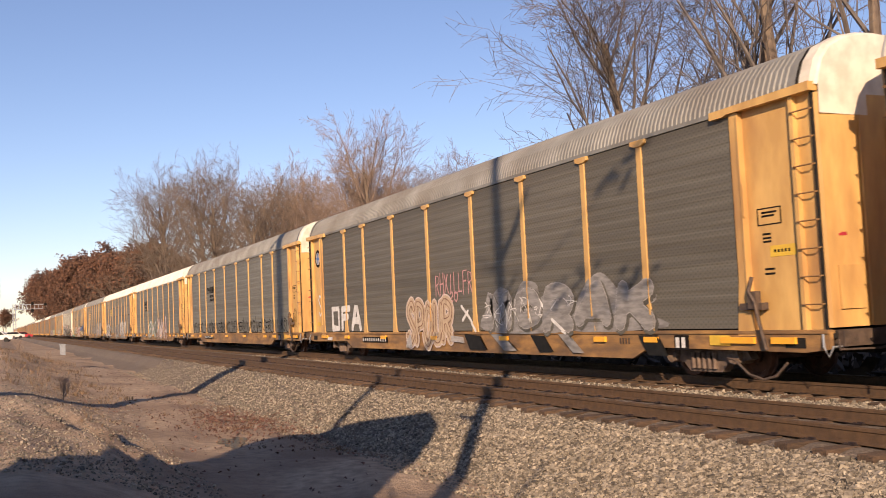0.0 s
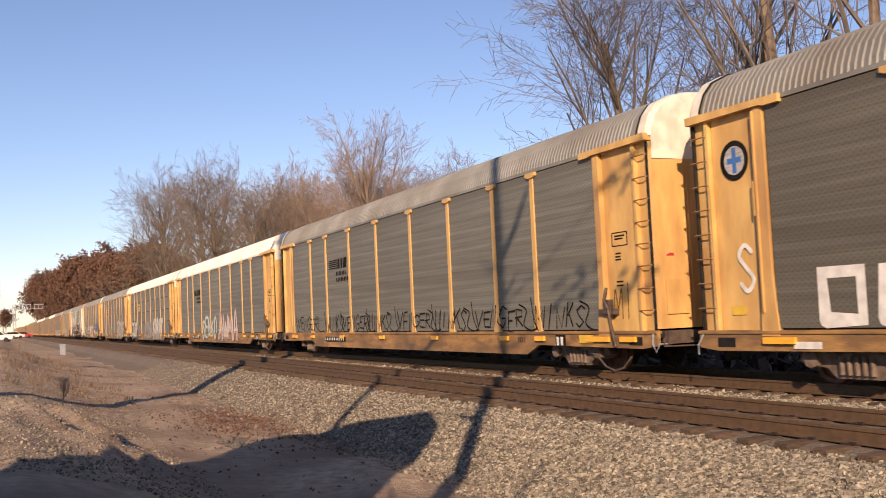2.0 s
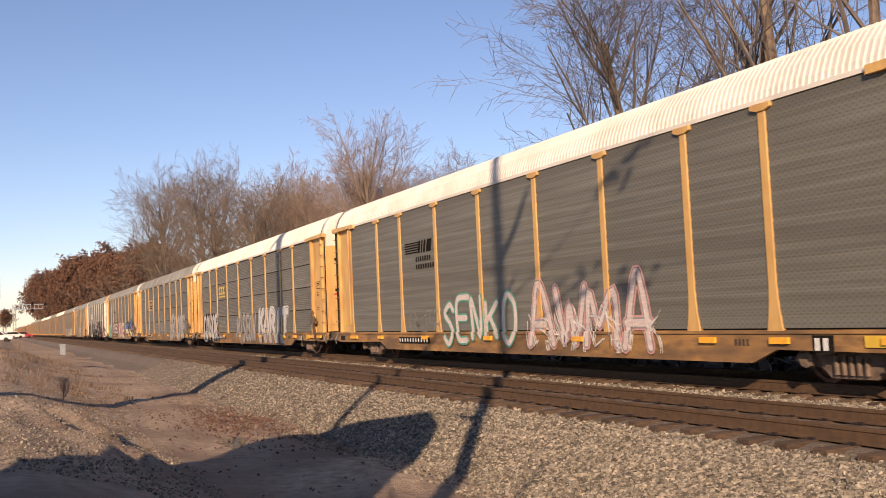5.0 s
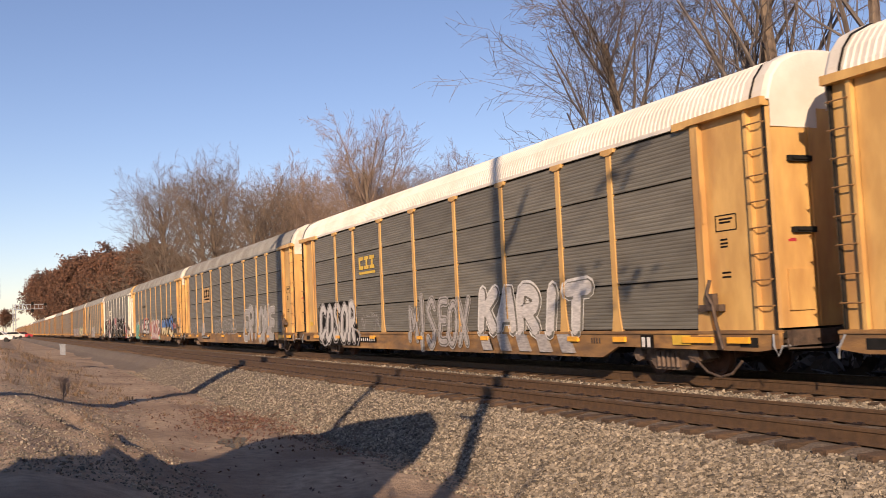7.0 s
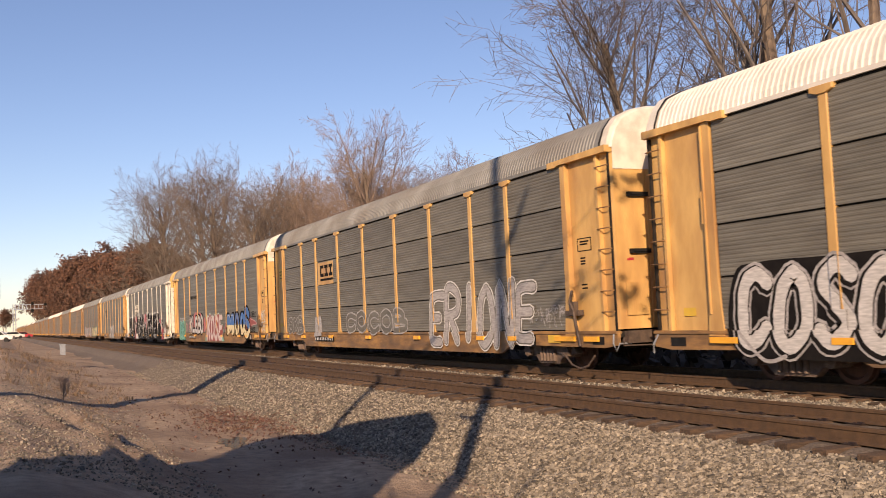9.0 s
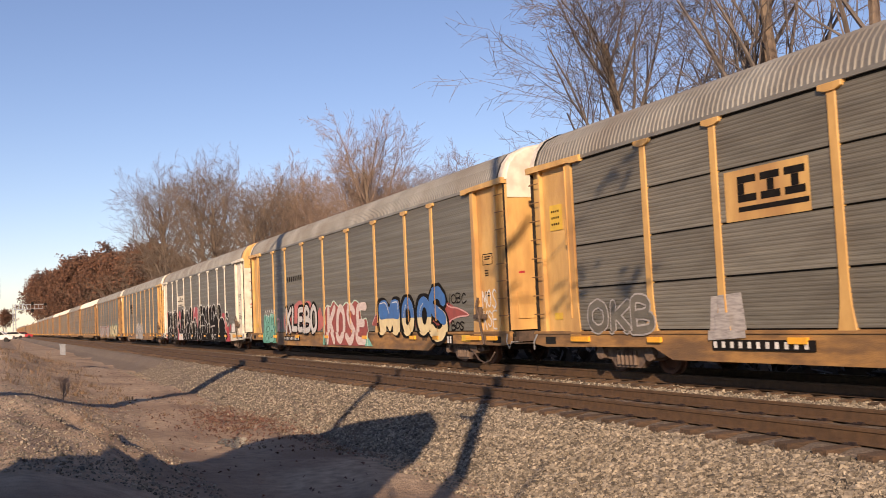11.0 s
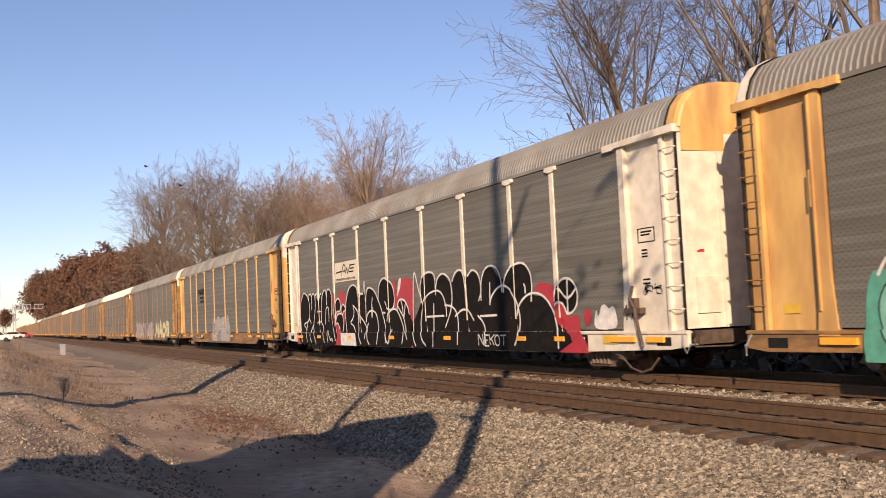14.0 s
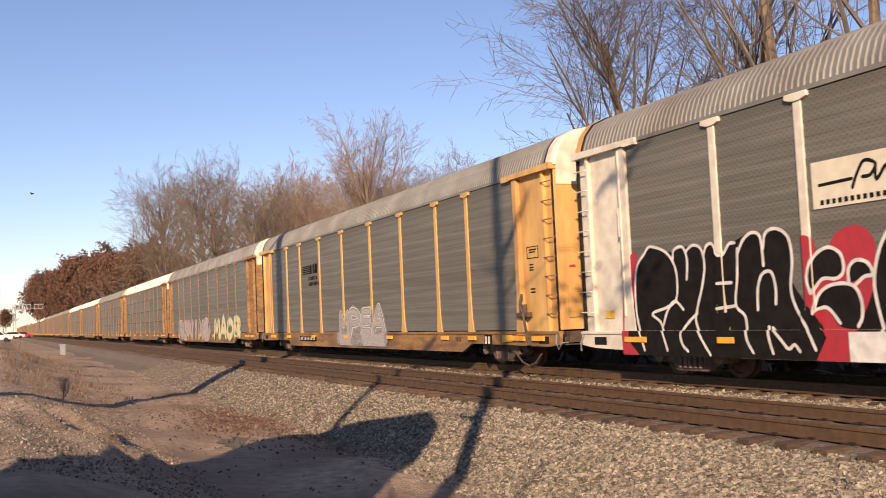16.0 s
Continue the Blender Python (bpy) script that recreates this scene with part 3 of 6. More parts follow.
G, Wt, Y = "roof_grey", "roof_white", "yellow"
CARS = [
    ("yellow and dark grey autorack car running ahead of the others", G, Y, 1, "panel_dark", "white"),
    ("yellow autorack car with dark grey panels and white letter graffiti", G, Y, 1, "panel_grimy", "white"),
    ("yellow autorack car with grey panels and black scrawled tags", G, Y, 1, "panel", "white"),
    ("yellow autorack car with a white roof and pink and white graffiti", Wt, Y, 1, "panel", "roof_white"),
    ("yellow autorack car with white roof and silver letters on dark panels", Wt, Y, 4, "panel_dark", "roof_white"),
    ("yellow autorack car with grey roof, dark panels and faded graffiti", G, Y, 4, "panel_dark", "white"),
    ("yellow autorack car with grey panels and blue, grey and green graffiti", G, Y, 1, "panel", "white"),
    ("white and grey autorack car with large black and red graffiti", G, "white", 1, "panel", "yellow"),
    ("yellow autorack car with clean grey panels and one faded white graffiti", G, Y, 1, "panel", "white"),
]
D = "yellow_dirty"
FAR_LOOKS = [(G, D, 1, "panel", "white"), (Wt, D, 4, "panel_dark", "roof_white"), (G, D, 4, "panel_dark", "yellow"), (Wt, D, 1, "panel", "roof_white")]
TRAIN = []
for k, spec in enumerate(CARS):
    TRAIN.append((build_car(*spec), k - 1))
rng = random.Random(7)
PROTO = [build_car("grey and yellow autorack car far down the train", *a, near=False) for a in FAR_LOOKS]
for k in range(8, 34):
    if k < 12:
        TRAIN.append((PROTO[k - 8], k))
    else:
        TRAIN.append((copy_thing(PROTO[rng.choice((0, 0, 1, 2, 3))], pose(0, 0, 0)), k))


# ---- paint, lettering and signs on the cars ----
def paint(car, name, verts, faces, mat, label=""):
    """A skin of paint on the car's near side: verts in x, z and height over the wall."""
    pts, polys = [(x, -SIDE - 0.008 - h, z) for x, z, h in verts], list(faces)

    def layer(x0, x1, z0, z1, lift):
        # the same paint where it runs on over a raised post or the sill
        for f in faces:
            poly = [verts[i] for i in f]
            for ax, lim, sg in ((0, x0, 1), (0, x1, -1), (1, z0, 1), (1, z1, -1)):
                out = []
                for p, q in zip(poly, poly[1:] + poly[:1]):
                    a, b = sg * (p[ax] - lim), sg * (q[ax] - lim)
                    if a >= 0:
                        out.append(p)
                    if a * b < 0:
                        t = a / (a - b)
                        out.append(tuple(u + (w - u) * t for u, w in zip(p, q)))
                poly = out
                if len(poly) < 3:
                    break
            if len(poly) >= 3:
                n = len(pts)
                pts.extend((x, -SIDE - 0.008 - lift - h, z) for x, z, h in poly)
                polys.append(tuple(range(n, n + len(poly))))

    if name.startswith(("graffiti", "paint_patch")) and verts[0][2] > -0.01:
        lo, hi = min(v[0] for v in verts), max(v[0] for v in verts)
        x = -PANEL_END
        for g in GAPS[:-1]:
            x += g
            if lo - 0.3 < x < hi + 0.3:
                layer(x - 0.088, x + 0.088, FLOOR + 0.0, EAVE, 0.031)
                layer(x - 0.20, x + 0.20, FLOOR - 0.02, FLOOR + 0.32, 0.0315)
        if min(v[1] for v in verts) < FLOOR:
            layer(-14, 14, 0.3, FLOOR, 0.044)
    me = raw_mesh(name, pts, polys, mat)
    ob = part(name, me, None, car, label)
    return ob


def ribbon(verts, faces, pts, width, h):
    n = len(verts)
    for i, p in enumerate(pts):
        q, r = pts[max(i - 1, 0)], pts[min(i + 1, len(pts) - 1)]
        d = Vector((r[0] - q[0], r[1] - q[1]))
        d = d.normalized() if d.length > 1e-6 else Vector((1, 0))
        w = width / 2 * (0.7 + 0.3 * math.sin(i * 1.7))
        verts.append((p[0] - d.y * w, p[1] + d.x * w, h))
        verts.append((p[0] + d.y * w, p[1] - d.x * w, h))
    for i in range(len(pts) - 1):
        k = n + 2 * i
        faces.append((k, k + 1, k + 3, k + 2))


def scrawl(car, x0, x1, z0, z1, mat, width=0.035, seed=1, letters=6, h=0.006):
    """A quick unreadable tag of jagged and looped strokes."""
    rng = random.Random(seed)
    v, f = [], []
    step = (x1 - x0) / letters
    for i in range(letters):
        x = x0 + i * step
        for s in range(rng.choice((1, 2, 2, 3))):
            pts = [(x + rng.uniform(0, 0.3) * step, rng.uniform(z0 + 0.5 * (z1 - z0), z1))]
            for k in range(rng.choice((2, 3, 4))):
                pts.append((x + rng.uniform(0, 0.95) * step, rng.uniform(z0, z1)))
            fine = []
            for a, b in zip(pts, pts[1:]):
                bow = rng.uniform(-0.12, 0.12)
                for k in range(6):
                    t = k / 6
                    fine.append((a[0] + (b[0] - a[0]) * t + bow * math.sin(math.pi * t), a[1] + (b[1] - a[1]) * t + bow * 0.5 * math.sin(math.pi * t)))
            ribbon(v, f, fine + [pts[-1]], width, h + 0.0004 * i)
    paint(car, "graffiti", v, f, mat)


def smooth(pts, n=5, closed=False):
    """A soft curve through the points."""
    m = len(pts)
    if m < 3:
        return list(pts)
    out = []
    for i in range(m if closed else m - 1):
        p = [Vector(pts[j % m] if closed else pts[min(max(j, 0), m - 1)]) for j in (i - 1, i, i + 1, i + 2)]
        for k in range(n):
            t = k / n
            q = 0.5 * (2 * p[1] + (p[2] - p[0]) * t + (2 * p[0] - 5 * p[1] + 4 * p[2] - p[3]) * t * t + (3 * p[1] - p[0] - 3 * p[2] + p[3]) * t ** 3)
            out.append((q.x, q.y))
    if not closed:
        out.append(tuple(pts[-1]))
    return out


def sprayed(v, f, pts, width, h):
    """One sprayed line with round ends."""
    n = len(v)
    for i, p in enumerate(pts):
        q, r = pts[max(i - 1, 0)], pts[min(i + 1, len(pts) - 1)]
        d = Vector((r[0] - q[0], r[1] - q[1]))
        d = d.normalized() if d.length > 1e-6 else Vector((1, 0))
        w = width / 2 * (0.95 + 0.05 * math.sin(i * 1.7))
        v.append((p[0] - d.y * w, p[1] + d.x * w, h))
        v.append((p[0] + d.y * w, p[1] - d.x * w, h))
    f.extend((n + 2 * i, n + 2 * i + 1, n + 2 * i + 3, n + 2 * i + 2) for i in range(len(pts) - 1))
    for p, up in ((pts[0], 0.0004), (pts[-1], 0.0008)):
        n = len(v)
        v.extend((p[0] + 0.46 * width * math.cos(a * math.pi / 4), p[1] + 0.46 * width * math.sin(a * math.pi / 4), h + up) for a in range(8))
        f.append(tuple(range(n, n + 8)))


def strokes(car, mat, width, h, *lines, label=""):
    for i, line in enumerate(lines):
        v, f = [], []
        sprayed(v, f, smooth(line), width, h + 0.0003 * i)
        paint(car, "graffiti_line", v, f, mat, label)


def fills(car, mat, h, *args):
    label = args[0] if isinstance(args[0], str) else ""
    for i, shape in enumerate(a for a in args if not isinstance(a, str)):
        ring = smooth(shape, 4, True) if len(shape) > 4 else shape
        tris = [tuple(tri) for tri in tessellate_polygon([[Vector((x, z, 0)) for x, z in ring]])]
        paint(car, "graffiti", [(x, z if z > 0.6 else 0.44, h + 0.0003 * i) for x, z in ring], tris, mat, label)


# capital letters as single strokes in a unit box
ALPHABET = {
    "A": (((0.05, 0), (0.42, 1), (0.58, 1), (0.95, 0)), ((0.25, 0.36), (0.75, 0.36))),
    "B": (((0.1, 0), (0.1, 1), (0.7, 0.95), (0.75, 0.62), (0.15, 0.53)), ((0.15, 0.53), (0.9, 0.45), (0.88, 0.08), (0.1, 0))),
    "C": (((0.95, 0.85), (0.6, 1), (0.2, 0.85), (0.08, 0.45), (0.3, 0.05), (0.65, 0.02), (0.95, 0.22)),),
    "D": (((0.1, 0), (0.1, 1), (0.7, 0.92), (0.95, 0.5), (0.7, 0.08), (0.1, 0)),),
    "E": (((0.95, 1), (0.15, 0.96), (0.1, 0.5), (0.15, 0.04), (0.95, 0)), ((0.12, 0.52), (0.75, 0.52))),
    "F": (((0.1, 0), (0.1, 0.98), (0.95, 1)), ((0.12, 0.55), (0.75, 0.57))),
    "G": (((0.92, 0.85), (0.55, 1), (0.12, 0.75), (0.1, 0.3), (0.5, 0), (0.92, 0.2), (0.92, 0.45), (0.6, 0.45)),),
    "H": (((0.1, 0), (0.1, 1)), ((0.9, 0), (0.9, 1)), ((0.12, 0.5), (0.88, 0.54))),
    "I": (((0.5, 0), (0.5, 1)),),
    "K": (((0.12, 0), (0.12, 1)), ((0.95, 1), (0.2, 0.48)), ((0.35, 0.58), (0.95, 0))),
    "L": (((0.12, 1), (0.12, 0.04)), ((0.12, 0.04), (0.95, 0.04))),
    "M": (((0.05, 0), (0.12, 0.98), (0.5, 0.35), (0.88, 0.98), (0.95, 0)),),
    "N": (((0.1, 0), (0.12, 0.98), (0.88, 0.02), (0.9, 1)),),
    "O": (((0.5, 1), (0.12, 0.78), (0.1, 0.25), (0.5, 0), (0.9, 0.25), (0.88, 0.78), (0.5, 1)),),
    "o": (((0.12, 0.02), (0.12, 0.98), (0.88, 0.98), (0.88, 0.02), (0.12, 0.02)),),
    "P": (((0.1, 0), (0.1, 1), (0.8, 0.92), (0.82, 0.55), (0.12, 0.45)),),
    "R": (((0.1, 0), (0.1, 1), (0.8, 0.92), (0.82, 0.58), (0.12, 0.48)), ((0.35, 0.48), (0.95, 0))),
    "S": (((0.9, 0.85), (0.5, 1), (0.12, 0.78), (0.5, 0.52), (0.9, 0.25), (0.5, 0), (0.08, 0.16)),),
    "T": (((0.0, 0.96), (1.0, 1.0)), ((0.5, 0), (0.5, 0.97))),
    "U": (((0.1, 1), (0.12, 0.2), (0.5, 0), (0.88, 0.2), (0.9, 1)),),
    "W": (((0.02, 1), (0.25, 0.02), (0.5, 0.7), (0.75, 0.02), (0.98, 1)),),
    "X": (((0.05, 1), (0.95, 0)), ((0.95, 1), (0.05, 0))),
    "1": (((0.3, 0.8), (0.5, 1), (0.5, 0)),),
    "7": (((0.05, 0.97), (0.95, 1), (0.4, 0)),),
    "V": (((0.02, 1), (0.45, 0.02), (0.55, 0.02), (0.98, 1)),),
    "2": (((0.1, 0.8), (0.5, 1), (0.85, 0.72), (0.1, 0.02), (0.95, 0.04)),),
    "0": (((0.5, 1), (0.15, 0.7), (0.15, 0.3), (0.5, 0), (0.85, 0.3), (0.85, 0.7), (0.5, 1)),),
}


def tag(car, text, x0, x1, z0, z1, width, mat, h=0.006, seed=1, wild=0.06, slant=0.0, soft=True, rims=(), label=""):
    """Painted letters between x0 and x1, z0 and z1; rims: (extra width, material, dx, dz) of the outlines under them."""
    rng = random.Random(seed)
    lines, step = [], (x1 - x0) / len(text)
    pad = min(0.42 * width, 0.38 * step)
    for i, c in enumerate(text):
        a, b = x0 + i * step + pad, x0 + (i + 1) * step - 0.8 * pad
        lo, hi = z0 + pad + rng.uniform(-wild, wild) * (z1 - z0), z1 - pad + rng.uniform(-wild, wild) * (z1 - z0)
        for s in ALPHABET.get(c, ()):
            pts = [(a + (b - a) * (x + rng.uniform(-wild, wild)) + slant * (z - 0.5) * (hi - lo), lo + (hi - lo) * z) for x, z in s]
            lines.append((i, smooth(pts, 5) if soft else pts))
    layers = [(0.0, mat, 0.0, 0.0, h)] + [(e, m, dx, dz, h - 0.0035 * (j + 1)) for j, (e, m, dx, dz) in enumerate(rims)]
    for j, (e, m, dx, dz, hh) in enumerate(layers):
        for k in range(len(text)):
            v, f = [], []
            for i, (letter, line) in enumerate(lines):
                if letter == k:
                    sprayed(v, f, [(x + dx, z + dz) for x, z in line], width + e, hh + 0.0001 * i)
            paint(car, "graffiti_letter" if j == 0 else "graffiti_edge", v, f, m, label if j == 0 else "")


def bars(car, name, x0, x1, z0, z1, n, mat, back=None, h=0.016, fillfrac=0.62, label=""):
    """A line of writing too small or not to be read out, as plain bars; back: the plate it stands on."""
    if back:
        m = 0.12 * (z1 - z0) + 0.02
        paint(car, name + "_plate", [(x0 - m, z0 - m, h - 0.003), (x1 + m, z0 - m, h - 0.003), (x1 + m, z1 + m, h - 0.003), (x0 - m, z1 + m, h - 0.003)], [(0, 1, 2, 3)], back)
    w = (x1 - x0) / n
    for i in range(n):
        a = x0 + i * w
        b = a + w * fillfrac
        paint(car, name, [(a, z0, h), (b, z0, h), (b, z1, h), (a, z1, h)], [(0, 1, 2, 3)], mat, label)


def rect(car, name, x0, x1, z0, z1, mat, h=0.012, label="", slant=0.0):
    paint(car, name, [(x0, z0, h), (x1, z0, h), (x1 + slant, z1, h), (x0 + slant, z1, h)], [(0, 1, 2, 3)], mat, label)


def jamb_marks(car, dark="paint_black"):
    """Small stencilled notes on the near end bay and the end doors."""
    e = PANEL_END + 0.45
    for k, (z, w) in enumerate(((2.92, 0.36), (2.86, 0.30), (2.55, 0.2), (2.48, 0.2), (2.42, 0.2), (1.95, 0.24), (1.87, 0.24))):
        v = [(e + 0.1, z, 0.0), (e + 0.1 + w, z, 0.0), (e + 0.1 + w, z + 0.035, 0.0), (e + 0.1, z + 0.035, 0.0)]
        me = raw_mesh("stencil", [(x, -SIDE + 0.066, zz) for x, zz, _ in v], [(0, 1, 2, 3)], dark)
        part("stencil", me, None, car)
    fr = bmesh.new()
    for x0, x1, z0, z1 in ((e, e + 0.56, 3.0, 3.02), (e, e + 0.56, 2.72, 2.74), (e, e + 0.02, 2.72, 3.02), (e + 0.54, e + 0.56, 2.72, 3.02)):
        box(fr, x0, x1, -SIDE + 0.062, -SIDE + 0.07, z0, z1)
    part("stencil_frame", fr, dark, car)
    for y0 in (-1.2, -1.15):
        me = raw_mesh("stencil", [(BODY_END + 0.012, y0 + a, z) for a, z in ((0.0, 2.9 + y0 * 0.4), (0.42, 2.9 + y0 * 0.4), (0.42, 2.94 + y0 * 0.4), (0.0, 2.94 + y0 * 0.4))], [(0, 1, 2, 3)], "paint_red")
        part("stencil", me, None, car)


for car, k in TRAIN[:9]:
    jamb_marks(car)
    white = k == 6
    # number plate and small notices on the sill
    if not white:
        bars(car, "number_plate", -7.45, -5.05, 0.615, 0.73, 11, "paint_white", "paint_black", h=0.05, fillfrac=0.42, label="plate with pale marks")
    bars(car, "notice", 10.15, 10.5, 0.60, 0.80, 2, "paint_white", "paint_black", h=0.028)
    rect(car, "yellow_sign", 11.15, 11.7, 0.66, 0.84, "paint_yellow", 0.04)
    rect(car, "notice", -13.1, -12.75, 1.2, 1.36, "paint_yellow", -0.06)
    bars(car, "notice", 8.3, 8.7, 0.66, 0.78, 4, "steel", h=0.028)

c0, c1, c2, c3, c4, c5, c6, c7 = (TRAIN[i][0] for i in range(1, 9))
# white block letters, faded pieces
tag(c0, "oFA", -11.15, -7.6, 0.97, 1.95, 0.27, "paint_white", wild=0.02, soft=False, label="white block letter graffiti")
tag(c0, "S", -12.9, -12.45, 1.6, 2.5, 0.09, "paint_white", -0.05, 4)
tag(c0, "RHXILLFR", -1.05, 1.45, 2.0, 2.62, 0.045, "paint_pink", 0.006, 3, 0.08, soft=False, label="thin pink letters")
tag(c0, "20", -0.1, 0.52, 1.78, 2.08, 0.045, "paint_pink", 0.006, 5)
tag(c0, "SPOUR", -3.3, 0.05, 0.6, 1.8, 0.13, "paint_tan", 0.016, 8, 0.08, rims=((0.07, "rust_brown", 0, 0), (0.26, "paint_tan", 0, 0), (0.34, "paint_blush", 0, 0)), label="faded cream and brown graffiti")
fills(c0, "paint_grey", 0.016, [(-0.1, 0.66), (0.8, 0.62), (0.75, 0.78), (-0.05, 0.82)], [(-3.4, 0.5), (-2.9, 0.5), (-2.95, 0.85), (-3.2, 0.8)])
fills(c0, "paint_dull", 0.004, "silver grey graffiti", [(2.1, 0.95), (2.3, 1.6), (2.9, 2.05), (3.4, 2.0), (3.7, 1.7), (4.2, 2.15), (4.9, 2.1), (5.1, 1.75), (5.6, 2.0), (6.2, 2.0), (6.6, 1.6), (6.6, 0.95)],
      [(6.3, 0.95), (6.7, 1.6), (7.2, 2.05), (7.7, 2.2), (8.2, 1.9), (8.6, 1.5), (9.4, 1.85), (9.6, 1.55), (9.1, 1.35), (9.9, 1.0)])
tag(c0, "MORAK", 2.2, 9.6, 0.98, 1.95, 0.4, "paint_dull", 0.014, 12, 0.08, 0.1, rims=((0.035, "paint_grey", 0, 0), (0.1, "panel_grimy", 0.06, -0.05)))
scrawl(c0, 2.0, 6.8, 1.0, 1.8, "paint_white", 0.03, 154, 7, 0.018)
strokes(c0, "paint_white", 0.1, 0.012, [(0.7, 1.65), (1.2, 1.3), (1.6, 0.95)], [(0.75, 1.25), (1.1, 1.5)], [(5.0, 1.7), (5.6, 1.2), (6.2, 0.9)])
fills(c0, "black", 0.012, [(0.9, 0.86), (1.8, 0.82), (2.2, 0.45), (1.2, 0.45)], [(4.6, 0.84), (5.2, 0.82), (5.6, 0.45), (5.0, 0.45)], [(9.0, 0.84), (9.6, 0.84), (9.9, 0.5), (9.3, 0.5)])
fills(c0, "paint_dull", 0.012, [(2.5, 0.86), (3.1, 0.86), (3.9, 0.42), (3.2, 0.42)], [(5.9, 0.86), (6.3, 0.86), (6.9, 0.42), (6.5, 0.42)])
rect(c0, "sign", -11.6, -11.0, 0.62, 0.74, "paint_white", 0.028)
rect(c0, "yellow_sign", 12.71, 13.3, 2.17, 2.36, "paint_yellow", -0.072)
bars(c0, "sign_text", 12.8, 13.2, 2.24, 2.29, 5, "paint_black", h=-0.069)
for r, m, h in ((0.36, "paint_black", -0.062), (0.26, "paint_grey", -0.061)):
    paint(c0, "round_emblem", [(-12.82 + r * math.cos(i * math.pi / 12), 3.95 + r * math.sin(i * math.pi / 12), h) for i in range(24)], [tuple(range(24))], m)
rect(c0, "round_emblem", -12.87, -12.77, 3.72, 4.18, "paint_blue", -0.06)
rect(c0, "round_emblem", -13.0, -12.64, 3.9, 4.0, "paint_blue", -0.0595)


def slashed_logo(car, mat="paint_black"):
    """The dark road emblem: stripes beside two bold slanted shapes, and two lines of writing below, as plain bars."""
    for i in range(5):
        rect(car, "emblem", -6.8, -5.75 + 0.05 * i, 3.40 + 0.075 * i, 3.44 + 0.075 * i, mat, 0.004)
    for x, w in ((-5.75, 0.14), (-5.53, 0.1), (-5.35, 0.14), (-5.12, 0.36)):
        rect(car, "emblem", x, x + w, 3.38, 3.76, mat, 0.004, slant=0.1)
    bars(car, "road_name", -5.95, -4.75, 3.12, 3.27, 7, mat, h=0.004)
    bars(car, "road_name", -5.95, -4.5, 2.88, 3.03, 8, mat, h=0.004)


slashed_logo(c1)
slashed_logo(c2)
for i, (word, a, b) in enumerate((("VENGER", -11.5, -8.5), ("MINKS", -7.4, -5.4), ("VENGER", -5.35, -2.6), ("MINKS", -2.5, -0.5), ("VENGER", 0.2, 2.9), ("MINKS", 3.2, 5.4), ("VENGER", 5.9, 8.6), ("MINKS", 9.2, 11.4))):
    tag(c1, word, a, b, 0.98, 1.55, 0.05, "paint_black", 0.006, 20 + i, 0.14, 0.15, soft=False, label="black marker scrawl")
    strokes(c1, "paint_black", 0.045, 0.007, [(a - 0.2, 1.75), (a - 0.1, 1.3), (a + 0.15, 0.95)], [(b - 0.2, 1.6), (b + 0.15, 1.45), (b, 1.1), (b + 0.35, 0.95), (b + 0.7, 1.0)])
tag(c1, "MI", 12.4, 13.1, 1.2, 1.9, 0.025, "paint_black", -0.06, 41, 0.15)

scrawl(c2, -6.8, -4.2, 0.9, 1.6, "paint_dull", 0.05, 168, 5, 0.008)
tag(c2, "SENKO", -4.1, 0.4, 0.62, 1.85, 0.16, "paint_blush", 0.012, 32, 0.1, rims=((0.1, "paint_green", 0, 0),), label="faded green and white graffiti")
tag(c2, "AWMA", 0.9, 6.1, 0.55, 1.95, 0.16, "paint_blush", 0.012, 33, 0.1, rims=((0.08, "paint_dull", 0, 0), (0.16, "paint_pink", 0, 0)), label="tall pinkish white letters with grey edges")
scrawl(c2, 0.8, 6.4, 0.45, 1.5, "paint_white", 0.04, 166, 8, 0.018)


def letter_logo(car, plate, mat):
    """Three bold letter shapes over a bar, drawn plain."""
    if plate:
        rect(car, "emblem_plate", -6.95, -4.95, 2.85, 3.75, plate, 0.003)
    for i in range(3):
        x = -6.62 + 0.56 * i
        rect(car, "emblem", x, x + 0.46, 3.17, 3.30, mat, 0.006)
        rect(car, "emblem", x + (0.0, 0.16, 0.15)[i], x + (0.17, 0.32, 0.32)[i], 3.303, 3.50, mat, 0.006)
        rect(car, "emblem", x, x + 0.46, 3.503, 3.63, mat, 0.006)
    rect(car, "emblem", -6.62, -4.98, 3.0, 3.09, mat, 0.006)


letter_logo(c3, None, "paint_yellow")
letter_logo(c4, "yellow", "paint_black")
SILVER = ((0.10, "paint_black", -0.03, -0.03), (0.2, "paint_grey", -0.03, -0.02))
fills(c3, "paint_black", 0.001, [(-11.75, 0.75), (-11.6, 1.9), (-11.0, 2.1), (-9.5, 2.1), (-8.0, 2.1), (-7.1, 1.9), (-7.0, 1.1), (-6.7, 0.5), (-8.0, 0.42), (-10.6, 0.42)])
tag(c3, "COSOR", -11.6, -7.1, 0.6, 2.05, 0.27, "paint_silver", 0.014, 50, 0.05, 0.1, rims=SILVER, label="silver letters with black edges")
strokes(c3, "paint_grey", 0.07, 0.018, [(-7.5, 1.1), (-7.0, 1.0), (-6.65, 0.8), (-6.9, 0.45)], [(-11.5, 0.9), (-10.9, 0.42), (-10.4, 0.5)])
scrawl(c3, -6.6, -4.6, 1.0, 1.6, "paint_grey", 0.03, 51, 4)
